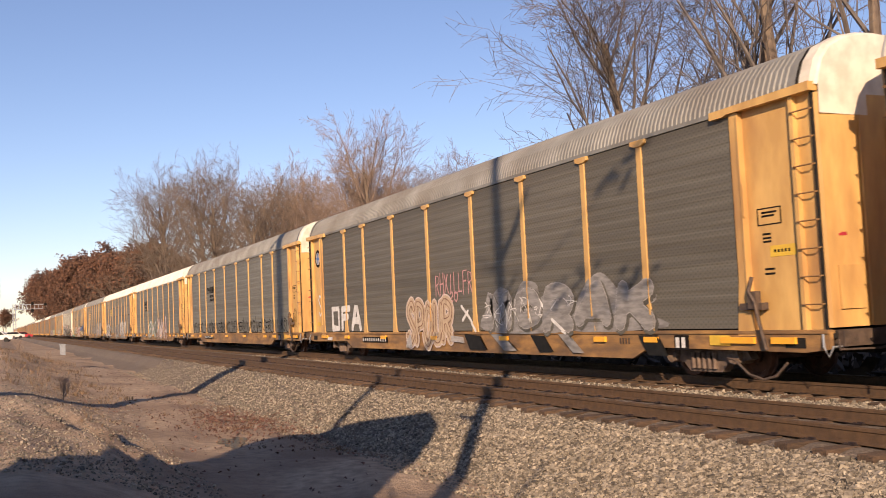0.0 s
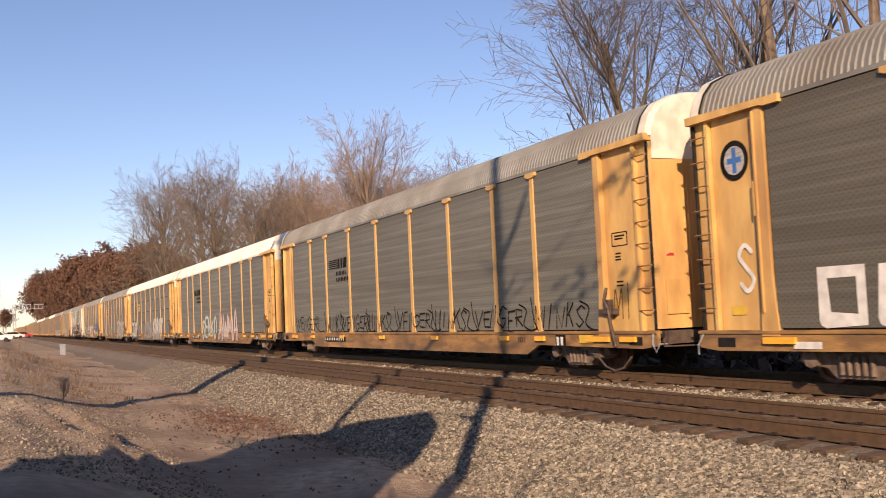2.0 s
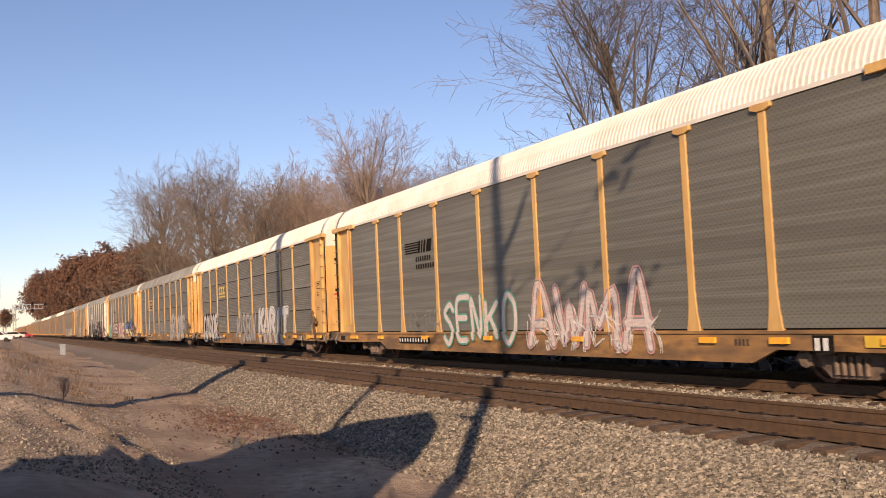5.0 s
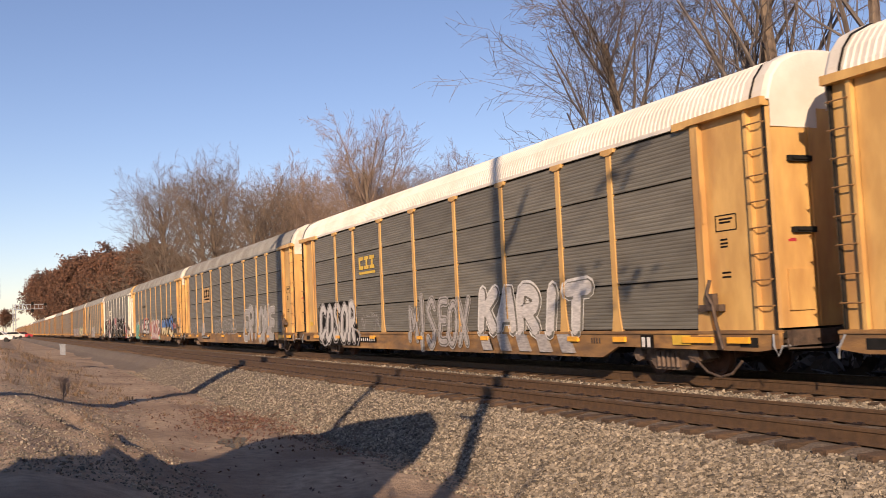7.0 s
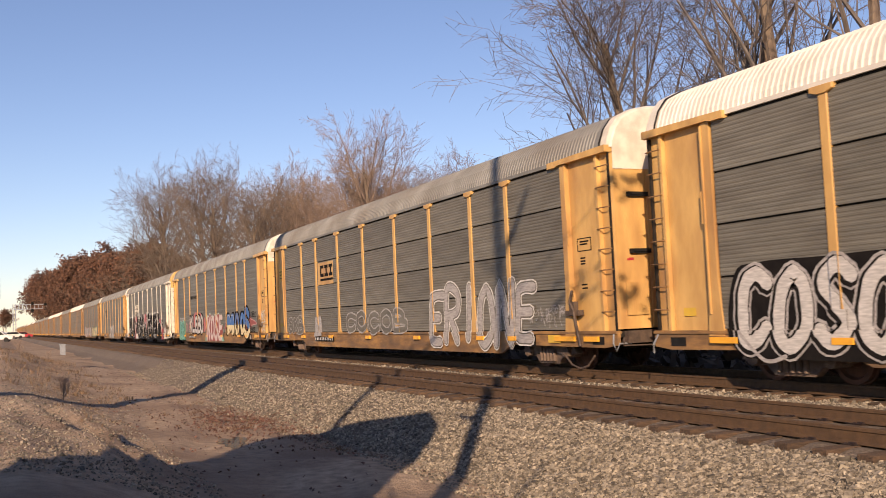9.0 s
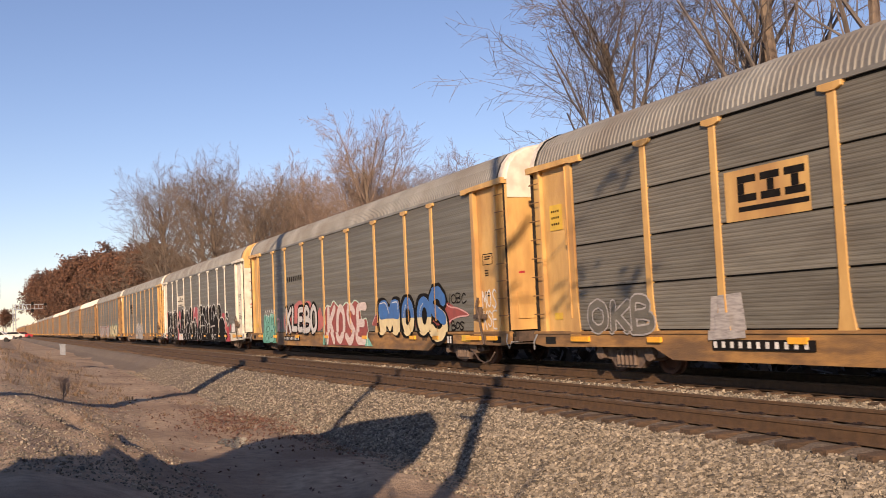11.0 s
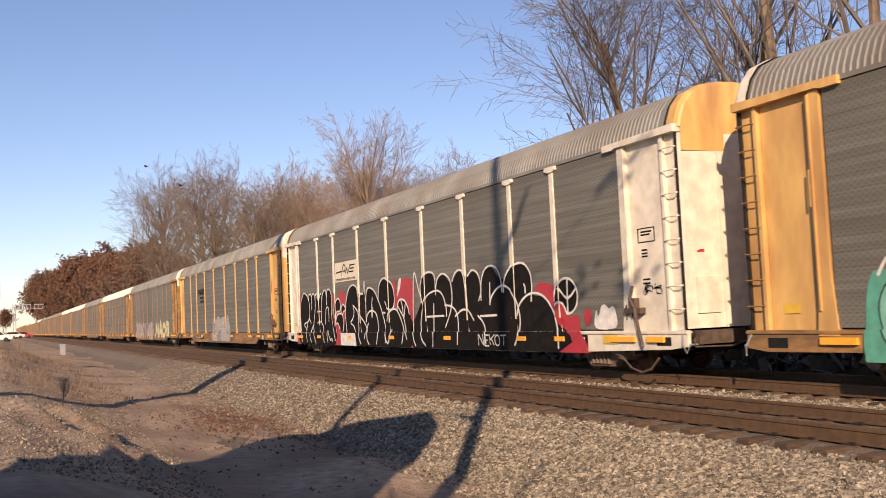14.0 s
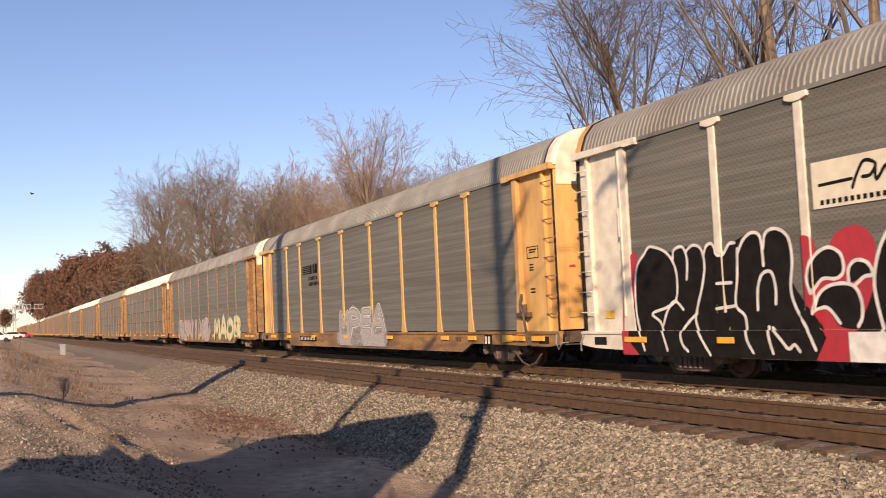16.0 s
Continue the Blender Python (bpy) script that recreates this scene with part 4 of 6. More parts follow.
tag(c3, "MISEOX", -2.1, 2.3, 0.5, 1.9, 0.15, "paint_grey", 0.014, 52, 0.12, rims=((0.09, "panel_dark", 0, 0), (0.17, "paint_grey", 0, 0)), label="faded silver graffiti")
tag(c3, "KARIT", 2.8, 8.3, 0.86, 2.05, 0.33, "paint_silver", 0.014, 53, 0.04, 0.15, rims=((0.10, "panel_dark", 0.04, -0.02), (0.2, "paint_white", 0.02, 0)), label="silver letters with white edges")
fills(c3, "paint_grey", 0.012, *[[(x, 0.86), (x + 0.5, 0.86), (x + 0.75, 0.42), (x + 0.2, 0.42)] for x in (2.9, 3.9, 4.9, 5.9, 6.9)])
tag(c4, "OKB", -11.6, -9.2, 0.9, 1.6, 0.16, "panel_dark", 0.01, 61, rims=((0.08, "paint_grey", 0, 0),))
fills(c4, "paint_grey", 0.004, [(-7.6, 0.75), (-7.5, 1.55), (-6.7, 1.6), (-6.6, 0.8)])
tag(c4, "COCOB", -3.7, 2.4, 0.9, 1.65, 0.18, "panel_dark", 0.01, 62, rims=((0.1, "paint_grey", 0, 0),))
tag(c4, "ERIONE", 4.2, 10.6, 0.55, 2.15, 0.24, "paint_grey", 0.012, 63, 0.08, 0.1, rims=((0.07, "panel_dark", 0, 0), (0.15, "paint_white", 0, 0)), label="faded white graffiti")
rect(c4, "yellow_sign", -13.1, -12.55, 3.3, 3.9, "paint_yellow", -0.055)
for i in range(3):
    bars(c4, "sign_text", -13.02, -12.65, 3.42 + 0.15 * i, 3.47 + 0.15 * i, 4, "paint_black", h=-0.05)
scrawl(c4, 10.2, 11.9, 0.98, 1.6, "paint_grey", 0.03, 65, 6)
# the many-coloured car
fills(c5, "paint_green", 0.004, "green graffiti with white edges", [(-11.3, 0.45), (-11.4, 1.0), (-11.2, 1.8), (-10.5, 1.7), (-9.8, 1.8), (-9.1, 1.75), (-9.0, 1.1), (-9.15, 0.45), (-10.2, 0.4)])
tag(c5, "GB", -11.2, -9.2, 0.55, 1.75, 0.22, "paint_teal", 0.012, 71, rims=((0.06, "paint_black", 0, 0),))
strokes(c5, "paint_white", 0.06, 0.014, [(-11.1, 1.75), (-10.9, 2.0), (-10.75, 1.75), (-10.55, 2.0), (-10.35, 1.7), (-10.15, 2.0), (-9.95, 1.75), (-9.7, 2.02), (-9.45, 1.75), (-9.2, 2.0), (-9.1, 1.7)])
strokes(c5, "paint_pink", 0.11, 0.004, [(-8.75, 1.55), (-8.4, 1.5), (-8.45, 1.0)], [(-8.6, 1.4), (-8.65, 1.05)], [(-8.1, 1.5), (-8.15, 1.15)])
fills(c5, "paint_coral", 0.001, [(-7.65, 1.2), (-7.5, 1.75), (-7.1, 1.95), (-6.4, 1.7), (-6.1, 2.0), (-5.2, 2.3), (-4.6, 2.15), (-4.4, 1.0), (-6.8, 0.95)], [(-4.3, 2.1), (-3.6, 2.25), (-3.2, 2.0), (-3.3, 1.1), (-4.4, 1.0)], [(-2.6, 1.05), (-2.5, 1.6), (-2.1, 1.95), (-1.8, 1.6), (-1.6, 1.35), (-2.0, 1.05)])
tag(c5, "KLEBO", -7.3, -2.5, 0.93, 2.05, 0.25, "paint_silver", 0.014, 72, 0.06, 0.12, rims=((0.2, "paint_black", 0.03, 0.02),), label="silver letters with black edges on red")
fills(c5, "paint_teal", 0.003, [(-1.75, 0.42), (-1.6, 0.85), (-1.25, 0.7), (-1.05, 0.42)], [(3.2, 0.45), (3.4, 0.85), (4.0, 0.5)])
RED_BACK = [(-1.3, 0.45), (-1.45, 0.9), (-1.45, 1.75), (-1.1, 2.0), (-0.7, 1.95), (-0.3, 2.15), (0.2, 1.95), (0.7, 1.9), (1.2, 2.05), (1.7, 1.95), (2.2, 2.1), (2.7, 1.9), (2.85, 1.4), (3.35, 1.4), (3.5, 0.9), (3.45, 0.45), (1.0, 0.42)]
fills(c5, "paint_red_brown", 0.003, RED_BACK)
strokes(c5, "paint_mint", 0.055, 0.006, RED_BACK[:16])
tag(c5, "KOSE", -1.25, 3.4, 0.46, 2.0, 0.31, "paint_blush", 0.014, 75, 0.03, 0.05, label="pale pink letters on brown red")
fills(c5, "paint_red_brown", 0.002, [(3.9, 1.2), (4.5, 1.55), (5.5, 1.5), (9.0, 1.55), (10.1, 1.8), (10.8, 1.6), (11.6, 1.4), (10.6, 1.3), (10.1, 1.05), (9.0, 1.1), (6.0, 1.1), (4.4, 1.15)])
strokes(c5, "paint_pink", 0.045, 0.004, [(9.9, 1.85), (10.4, 1.65), (10.9, 1.6), (11.6, 1.4), (10.9, 1.35), (10.4, 1.25), (10.0, 1.05)], [(3.9, 1.2), (4.3, 1.5), (4.7, 1.55)])
LETTERS = {"M": [(4.72, 0.9), (4.62, 1.75), (4.85, 1.98), (5.35, 1.98), (5.6, 1.75), (5.85, 1.98), (6.35, 1.98), (6.5, 1.75), (6.45, 0.9), (5.95, 0.88), (5.85, 1.15), (5.6, 0.95), (5.3, 1.15), (5.2, 0.88)]}
for x, z, rx, rz in ((7.2, 1.42, 0.52, 0.62), (8.5, 1.42, 0.55, 0.6)):
    LETTERS[x] = [(x + rx * math.cos(a * math.tau / 14), z + rz * math.sin(a * math.tau / 14)) for a in range(14)]
for pts in LETTERS.values():
    mid = Vector((sum(p[0] for p in pts) / len(pts), sum(p[1] for p in pts) / len(pts)))
    fills(c5, "paint_black", 0.008, [(p[0] + (0.13 if p[0] > mid.x else -0.13) - 0.02, p[1] + (0.1 if p[1] > mid.y else -0.06)) for p in pts])
    fills(c5, "paint_cream", 0.0115, "blue and cream letters with black edges", pts)
    fills(c5, "paint_blue", 0.0145, [(p[0], max(p[1], 1.38)) for p in pts])
for x in (7.25, 8.55):
    fills(c5, "paint_black", 0.018, [(x + 0.2 * math.cos(a), 1.42 + 0.27 * math.sin(a)) for a in (0, 1, 2, 3, 4, 5)])
    strokes(c5, "paint_white", 0.03, 0.0205, [(x - 0.33, 1.2), (x - 0.33, 1.6), (x - 0.1, 1.8)])
S_LINE = [(9.95, 1.85), (9.6, 2.1), (9.2, 2.0), (9.1, 1.7), (9.5, 1.5), (9.95, 1.3), (9.95, 0.95), (9.5, 0.82), (9.1, 1.0)]
strokes(c5, "paint_black", 0.62, 0.009, S_LINE)
strokes(c5, "paint_cream", 0.40, 0.0125, S_LINE[4:])
strokes(c5, "paint_blue", 0.40, 0.0155, S_LINE[:6])
strokes(c5, "paint_white", 0.035, 0.0205, [(4.8, 1.9), (5.3, 1.9), (5.6, 1.55)], [(5.9, 1.9), (6.35, 1.9), (6.4, 1.6)])
tag(c5, "VOBC", 10.15, 11.5, 1.75, 2.05, 0.04, "paint_black", 0.006, 79, 0.15), tag(c5, "BOS", 10.4, 11.3, 0.97, 1.25, 0.05, "paint_black", 0.006, 80, 0.12)
bars(c5, "road_name", -6.84, -4.44, 3.2, 3.42, 8, "paint_black", h=0.004, fillfrac=0.5)
tag(c5, "MOS", 12.35, 13.2, 1.55, 2.05, 0.05, "paint_white", -0.05, 81, 0.1), tag(c5, "KSE", 12.35, 13.2, 1.0, 1.5, 0.05, "paint_white", -0.05, 82, 0.1)
# the white-posted car: black rounded letters with white edges, on red
fills(c6, "paint_red", 0.002,
       [(-7.3, 2.0), (-7.31, 2.43), (-7.09, 2.4), (-6.94, 2.1), (-6.55, 2.46), (-6.14, 2.51), (-5.87, 2.22), (-5.94, 1.46), (-5.88, 0.47), (-6.95, 0.49), (-7.34, 1.0)])
fills(c6, "paint_red", 0.002,
       [(-1.16, 2.43), (-0.97, 2.64), (-0.8, 2.58), (-0.71, 2.3), (-0.3, 2.52), (0.14, 2.61), (0.63, 2.51), (0.66, 1.77), (-0.59, 1.67), (-0.92, 1.86)])
fills(c6, "paint_red", 0.002,
       [(8.3, 1.91), (8.49, 2.1), (9.02, 2.04), (9.29, 1.91), (9.21, 1.53), (8.91, 1.5), (8.46, 1.81)],
       [(9.15, 1.35), (9.3, 1.6), (9.55, 1.57), (9.76, 1.28), (10.17, 1.27), (10.25, 0.96), (10.55, 0.62), (10.44, 0.56), (9.27, 0.54)],
       [(10.39, 1.27), (10.57, 1.44), (10.72, 1.3), (10.65, 1.12), (10.48, 1.05)],
       [(-0.64, 1.32), (-0.43, 2.48), (0.19, 2.66), (0.74, 2.41), (0.68, 1.3), (0.62, 0.47), (-0.49, 0.42)])
fills(c6, "paint_red", 0.0025,
       [(-12.35, 0.53), (-12.29, 1.94), (-12.21, 2.29), (-11.99, 2.49), (-11.75, 2.44), (-11.84, 1.46), (-11.7, 0.54)])
fills(c6, "paint_black", 0.004, "black letters",
       [(-11.8, 0.51), (-11.88, 1.69), (-11.77, 2.21), (-11.32, 2.6), (-10.79, 2.47), (-10.58, 2.46), (-10.3, 2.52), (-10.02, 2.51), (-9.7, 2.45), (-9.49, 2.51), (-9.25, 2.31), (-8.99, 2.47), (-8.43, 2.62), (-8.19, 2.52), (-7.83, 2.62), (-7.55, 2.41), (-7.57, 1.71), (-7.12, 0.59)],
       [(-7.16, 1.51), (-7.22, 1.79), (-7.07, 2.1), (-6.77, 2.23), (-6.52, 2.1), (-6.49, 1.84), (-6.64, 1.73), (-6.93, 1.73)],
       [(-6.4, 1.66), (-6.39, 1.87), (-6.24, 1.99), (-6.03, 1.94), (-5.94, 1.76), (-6.1, 1.73)],
       [(-7.15, 1.21), (-7.01, 1.5), (-6.71, 1.64), (-6.33, 1.61), (-6.19, 1.39), (-6.2, 0.98), (-6.62, 0.98), (-6.86, 1.25)])
fills(c6, "paint_black", 0.004, "black letters",
       [(-5.84, 0.46), (-5.93, 1.58), (-5.78, 2.15), (-5.45, 2.54), (-5.07, 2.67), (-4.72, 2.62), (-4.44, 2.38), (-4.23, 2.28), (-3.93, 2.31), (-3.75, 2.72), (-3.64, 2.24), (-3.33, 2.48), (-2.69, 2.3), (-2.43, 2.05), (-2.32, 2.44), (-2.14, 2.66), (-1.82, 2.75), (-1.15, 2.54), (-0.97, 2.32), (-0.91, 2.0), (-1.03, 1.71), (-0.71, 1.63), (-0.6, 1.89), (-0.37, 1.99), (-0.03, 1.93), (0.21, 1.71), (0.43, 1.37), (0.4, 0.56)])
fills(c6, "paint_black", 0.004, "black letters",
       [(0.68, 0.47), (1.28, 1.84), (1.28, 2.38), (1.66, 2.7), (2.1, 2.73), (2.44, 2.47), (2.94, 2.64), (3.49, 2.38), (4.11, 2.68), (4.57, 2.45), (4.98, 2.61), (5.4, 2.34), (5.65, 2.58), (6.02, 2.68), (6.56, 2.29), (7.03, 2.52), (7.44, 2.64), (7.82, 2.61), (8.13, 2.33), (8.16, 1.85), (8.73, 1.75), (9.04, 1.49), (9.26, 1.16), (9.33, 0.56)],
       [(9.19, 1.63), (9.27, 1.91), (9.47, 2.1), (9.78, 2.15), (10.03, 2.04), (10.18, 1.81), (10.14, 1.54), (9.95, 1.37), (9.74, 1.33), (9.55, 1.55)])
strokes(c6, "paint_white", 0.062, 0.009,
       [(-11.61, 0.54), (-11.84, 1.11), (-11.88, 1.69), (-11.79, 2.21), (-11.51, 2.48), (-11.31, 2.61), (-10.87, 2.49), (-10.63, 2.28), (-10.52, 1.97), (-10.58, 1.53), (-10.89, 1.38), (-11.35, 1.27), (-11.1, 1.1), (-11.01, 0.88), (-10.88, 0.55)],
       [(-10.38, 1.33), (-10.62, 1.5), (-10.86, 1.32), (-11.01, 1.05)],
       [(-10.61, 2.3), (-10.56, 2.49), (-10.3, 2.52), (-10.19, 2.27), (-10.23, 1.9)],
       [(-10.23, 2.41), (-10.02, 2.53), (-9.78, 2.45), (-9.7, 2.13), (-9.81, 1.72), (-9.97, 1.35), (-10.03, 1.09), (-9.86, 0.77), (-9.63, 0.48)],
       [(-9.98, 1.25), (-10.24, 1.09), (-10.46, 0.88), (-10.41, 0.66), (-10.26, 0.54)])
strokes(c6, "paint_white", 0.062, 0.009,
       [(-9.71, 2.34), (-9.62, 2.49), (-9.46, 2.51), (-9.33, 2.31), (-9.18, 2.3), (-9.02, 2.47), (-8.87, 2.48)],
       [(-9.41, 1.78), (-9.01, 1.78)],
       [(-9.45, 1.32), (-8.97, 1.36)],
       [(-8.81, 2.37), (-8.85, 1.88), (-8.93, 1.38), (-8.71, 1.17), (-8.67, 0.78), (-8.52, 0.54)],
       [(-8.82, 2.27), (-8.65, 2.51), (-8.43, 2.62), (-8.23, 2.52), (-8.19, 2.03)],
       [(-8.18, 2.32), (-8.09, 2.59), (-7.83, 2.63), (-7.59, 2.46), (-7.53, 2.08), (-7.6, 1.62), (-7.51, 1.29), (-7.29, 0.97), (-7.11, 0.61)],
       [(-8.39, 1.28), (-8.36, 1.65), (-8.23, 1.89), (-8.02, 1.91), (-7.94, 1.64), (-7.96, 1.37)],
       [(-8.15, 0.99), (-8.13, 0.78), (-8.05, 0.54)])
strokes(c6, "paint_white", 0.062, 0.009,
       [(-8.07, 0.97), (-7.87, 0.78), (-7.7, 0.62), (-7.56, 0.69), (-7.45, 0.58)],
       [(-7.16, 1.51), (-7.22, 1.79), (-7.07, 2.1), (-6.77, 2.23), (-6.52, 2.1), (-6.49, 1.84), (-6.64, 1.73), (-6.93, 1.73), (-7.16, 1.51)],
       [(-6.4, 1.66), (-6.39, 1.87), (-6.24, 1.99), (-6.03, 1.94), (-5.94, 1.76), (-6.1, 1.73), (-6.27, 1.62)],
       [(-7.15, 1.19), (-7.01, 1.5), (-6.71, 1.64), (-6.33, 1.61), (-6.19, 1.39), (-6.19, 1.13), (-6.28, 0.98)],
       [(-7.15, 1.22), (-6.86, 1.28), (-6.62, 1.03)])
strokes(c6, "paint_white", 0.062, 0.009,
       [(-5.8, 0.88), (-5.93, 1.58), (-5.78, 2.15), (-5.45, 2.54), (-5.07, 2.67), (-4.72, 2.62), (-4.48, 2.4), (-4.36, 2.07), (-4.45, 1.2)],
       [(-5.05, 1.92), (-4.79, 1.82), (-4.31, 1.52), (-3.84, 1.25), (-3.63, 1.03), (-3.55, 0.67), (-3.37, 0.51)],
       [(-5.05, 1.92), (-4.95, 1.66), (-5.1, 1.44), (-5.35, 1.28), (-5.03, 1.16), (-4.88, 0.97)],
       [(-4.39, 1.15), (-4.41, 0.77), (-4.2, 0.5)],
       [(-3.48, 1.24), (-3.71, 0.93), (-3.81, 0.72)],
       [(-4.34, 2.18), (-4.15, 2.33), (-3.93, 2.31), (-3.75, 2.75), (-3.72, 2.35), (-3.69, 2.03)])
strokes(c6, "paint_white", 0.062, 0.009,
       [(-3.68, 1.3), (-3.66, 2.03), (-3.54, 2.39), (-3.33, 2.5), (-2.96, 2.44), (-2.69, 2.3), (-2.43, 2.05), (-2.18, 1.75), (-1.95, 1.4), (-1.79, 1.02), (-1.77, 0.58)],
       [(-3.64, 1.4), (-3.53, 1.55), (-3.26, 1.67), (-2.89, 1.66), (-2.62, 1.52), (-2.48, 1.17), (-2.52, 0.78), (-2.64, 0.53)],
       [(-2.99, 2.14), (-3.07, 1.79), (-3.09, 1.43), (-2.97, 1.78)],
       [(-2.04, 1.59), (-1.8, 1.58)],
       [(-2.43, 2.05), (-2.32, 2.44), (-2.14, 2.66), (-1.82, 2.76), (-1.51, 2.69), (-1.15, 2.54), (-0.97, 2.32), (-0.91, 2.0), (-1.05, 1.74), (-1.36, 1.68), (-1.6, 1.76), (-1.79, 1.96)])
strokes(c6, "paint_white", 0.062, 0.009,
       [(-1.58, 1.3), (-1.49, 1.53), (-1.3, 1.64), (-0.99, 1.69), (-0.71, 1.63), (-0.45, 1.4), (-0.26, 1.13), (-0.18, 0.88), (-0.31, 0.57)],
       [(-1.81, 0.83), (-1.7, 0.64), (-1.55, 0.55), (-1.38, 0.78), (-1.23, 1.01)],
       [(-0.71, 1.67), (-0.6, 1.89), (-0.37, 1.99), (-0.03, 1.93), (0.21, 1.71), (0.32, 1.5)],
       [(-0.64, 1.78), (-0.38, 1.57), (-0.14, 1.35), (-0.01, 0.96), (0.12, 0.71)],
       [(-0.35, 1.96), (-0.24, 1.74), (-0.16, 1.39), (0.02, 1.85)])
strokes(c6, "paint_white", 0.062, 0.009,
       [(0.82, 0.5), (0.62, 1.02), (0.8, 2.76), (1.13, 2.25), (1.41, 1.8)],
       [(1.31, 1.83), (1.28, 2.38), (1.66, 2.7), (2.1, 2.73), (2.38, 2.58), (2.4, 2.05)],
       [(2.42, 2.18), (2.57, 2.5), (2.94, 2.64), (3.35, 2.51), (3.52, 2.25), (3.55, 1.87), (3.4, 1.5), (3.02, 1.07)],
       [(3.6, 2.37), (3.8, 2.6), (4.11, 2.68), (4.37, 2.56), (4.48, 2.19), (4.52, 1.53)],
       [(4.61, 2.48), (4.89, 2.62), (5.18, 2.56), (5.35, 2.37), (5.41, 2.02), (5.25, 1.78)],
       [(1.62, 0.51), (1.3, 0.75), (1.25, 1.29), (1.63, 1.96), (2.41, 2.16), (2.88, 2.03), (3.12, 1.64), (3.12, 1.39)],
       [(1.71, 1.39), (2.94, 1.4)],
       [(2.25, 1.77), (2.15, 0.49)])
strokes(c6, "paint_white", 0.062, 0.009,
       [(3.04, 1.71), (3.53, 1.65), (3.84, 1.43), (3.9, 1.0), (3.86, 0.58)],
       [(3.72, 1.37), (4.17, 1.54), (4.58, 1.51), (4.89, 1.25)],
       [(5.39, 1.79), (5.43, 2.25), (5.65, 2.58), (6.02, 2.68), (6.37, 2.57), (6.56, 2.29), (6.6, 1.96)],
       [(5.31, 1.35), (6.25, 1.36)],
       [(5.16, 1.36), (5.51, 1.11), (5.64, 0.6)],
       [(5.94, 2.22), (5.91, 1.66)],
       [(5.89, 1.66), (6.04, 1.88), (6.4, 2.08), (6.75, 2.11), (7.14, 1.93), (7.39, 1.6), (7.5, 1.19), (7.37, 0.77), (7.24, 0.59)],
       [(6.68, 1.95), (6.76, 2.27), (7.03, 2.52), (7.44, 2.64), (7.82, 2.61), (8.09, 2.38), (8.16, 2.07), (8.1, 1.68)],
       [(7.77, 2.1), (7.82, 2.03), (7.82, 1.89)])
strokes(c6, "paint_white", 0.062, 0.009,
       [(7.35, 1.34), (7.49, 1.6), (7.89, 1.82), (8.33, 1.86), (8.73, 1.75), (9.04, 1.49), (9.26, 1.16), (9.33, 0.78), (9.33, 0.55)],
       [(9.18, 1.53), (9.27, 1.91), (9.47, 2.1), (9.78, 2.15), (10.03, 2.04), (10.18, 1.81), (10.14, 1.54), (9.95, 1.37), (9.74, 1.33)],
       [(9.78, 2.13), (9.76, 1.69), (9.75, 1.38)],
       [(9.39, 1.92), (9.76, 1.69), (10.14, 1.9)],
       [(9.18, 1.53), (9.36, 1.6), (9.55, 1.55), (9.71, 1.33)])
fills(c6, "paint_white", 0.009,
       [(-0.67, 2.07), (-0.54, 2.51), (-0.39, 2.68), (-0.28, 2.65), (-0.36, 2.4)])
fills(c6, "paint_white", 0.004,
       [(10.85, 1.0), (10.89, 1.38), (10.98, 1.25), (11.1, 1.46), (11.25, 1.5), (11.39, 1.41), (11.54, 1.46), (11.64, 1.32), (11.61, 1.0)])
fills(c6, "paint_white", 0.02,
       [(-6.43, 0.9), (-4.79, 0.9), (-4.66, 0.53), (-6.43, 0.5)])
bars(c6, "car_number", -6.2, -4.95, 0.52, 0.70, 8, "paint_black", h=0.055, fillfrac=0.45)
tag(c6, "17", 12.0, 12.35, 1.15, 1.45, 0.04, "paint_black", 0.045, 83)
tag(c6, "NEKOT", 5.2, 6.8, 0.55, 0.85, 0.035, "paint_white", 0.012, 84, 0.08)
scrawl(c6, 12.55, 13.2, 1.6, 1.9, "paint_black", 0.03, 100, 2, -0.06)
rect(c6, "sign_board", -7.0, -4.5, 2.85, 3.6, "paint_board", 0.006, "cream sign board")
strokes(c6, "paint_black", 0.055, 0.009, [(-6.85, 3.22), (-6.2, 3.24)])
strokes(c6, "paint_black", 0.06, 0.009, [(-6.2, 3.1), (-6.1, 3.3), (-5.95, 3.48), (-5.75, 3.4), (-5.85, 3.25), (-6.0, 3.24)], [(-5.75, 3.4), (-5.75, 3.16), (-5.55, 3.36), (-5.5, 3.14), (-5.2, 3.45)])
for i in range(3):
    rect(c6, "emblem", -5.35 + 0.1 * i, -4.85 + 0.08 * i, 3.16 + 0.12 * i, 3.21 + 0.12 * i, "paint_black", 0.013)
bars(c6, "road_name", -6.85, -4.7, 2.9, 2.98, 18, "paint_black", h=0.009)
fills(c7, "paint_dull", 0.004, [(-2.2, 0.45), (-2.0, 1.4), (-1.2, 1.6), (-0.4, 1.95), (0.3, 1.5), (1.4, 1.7), (2.4, 1.75), (2.8, 1.2), (2.9, 0.5), (0.5, 0.42)])
tag(c7, "MPEA", -2.1, 2.7, 0.85, 1.75, 0.2, "paint_grey", 0.014, 110, rims=((0.06, "panel_dark", 0, 0), (0.14, "paint_white", 0, 0)), label="faded white graffiti")
fills(c7, "paint_grey", 0.012, [(-2.1, 0.86), (-0.8, 0.86), (-0.6, 0.45), (-1.9, 0.45)], [(0.5, 0.86), (2.7, 0.86), (2.8, 0.45), (0.6, 0.45)])
slashed_logo(c7)
c8 = TRAIN[9][0]
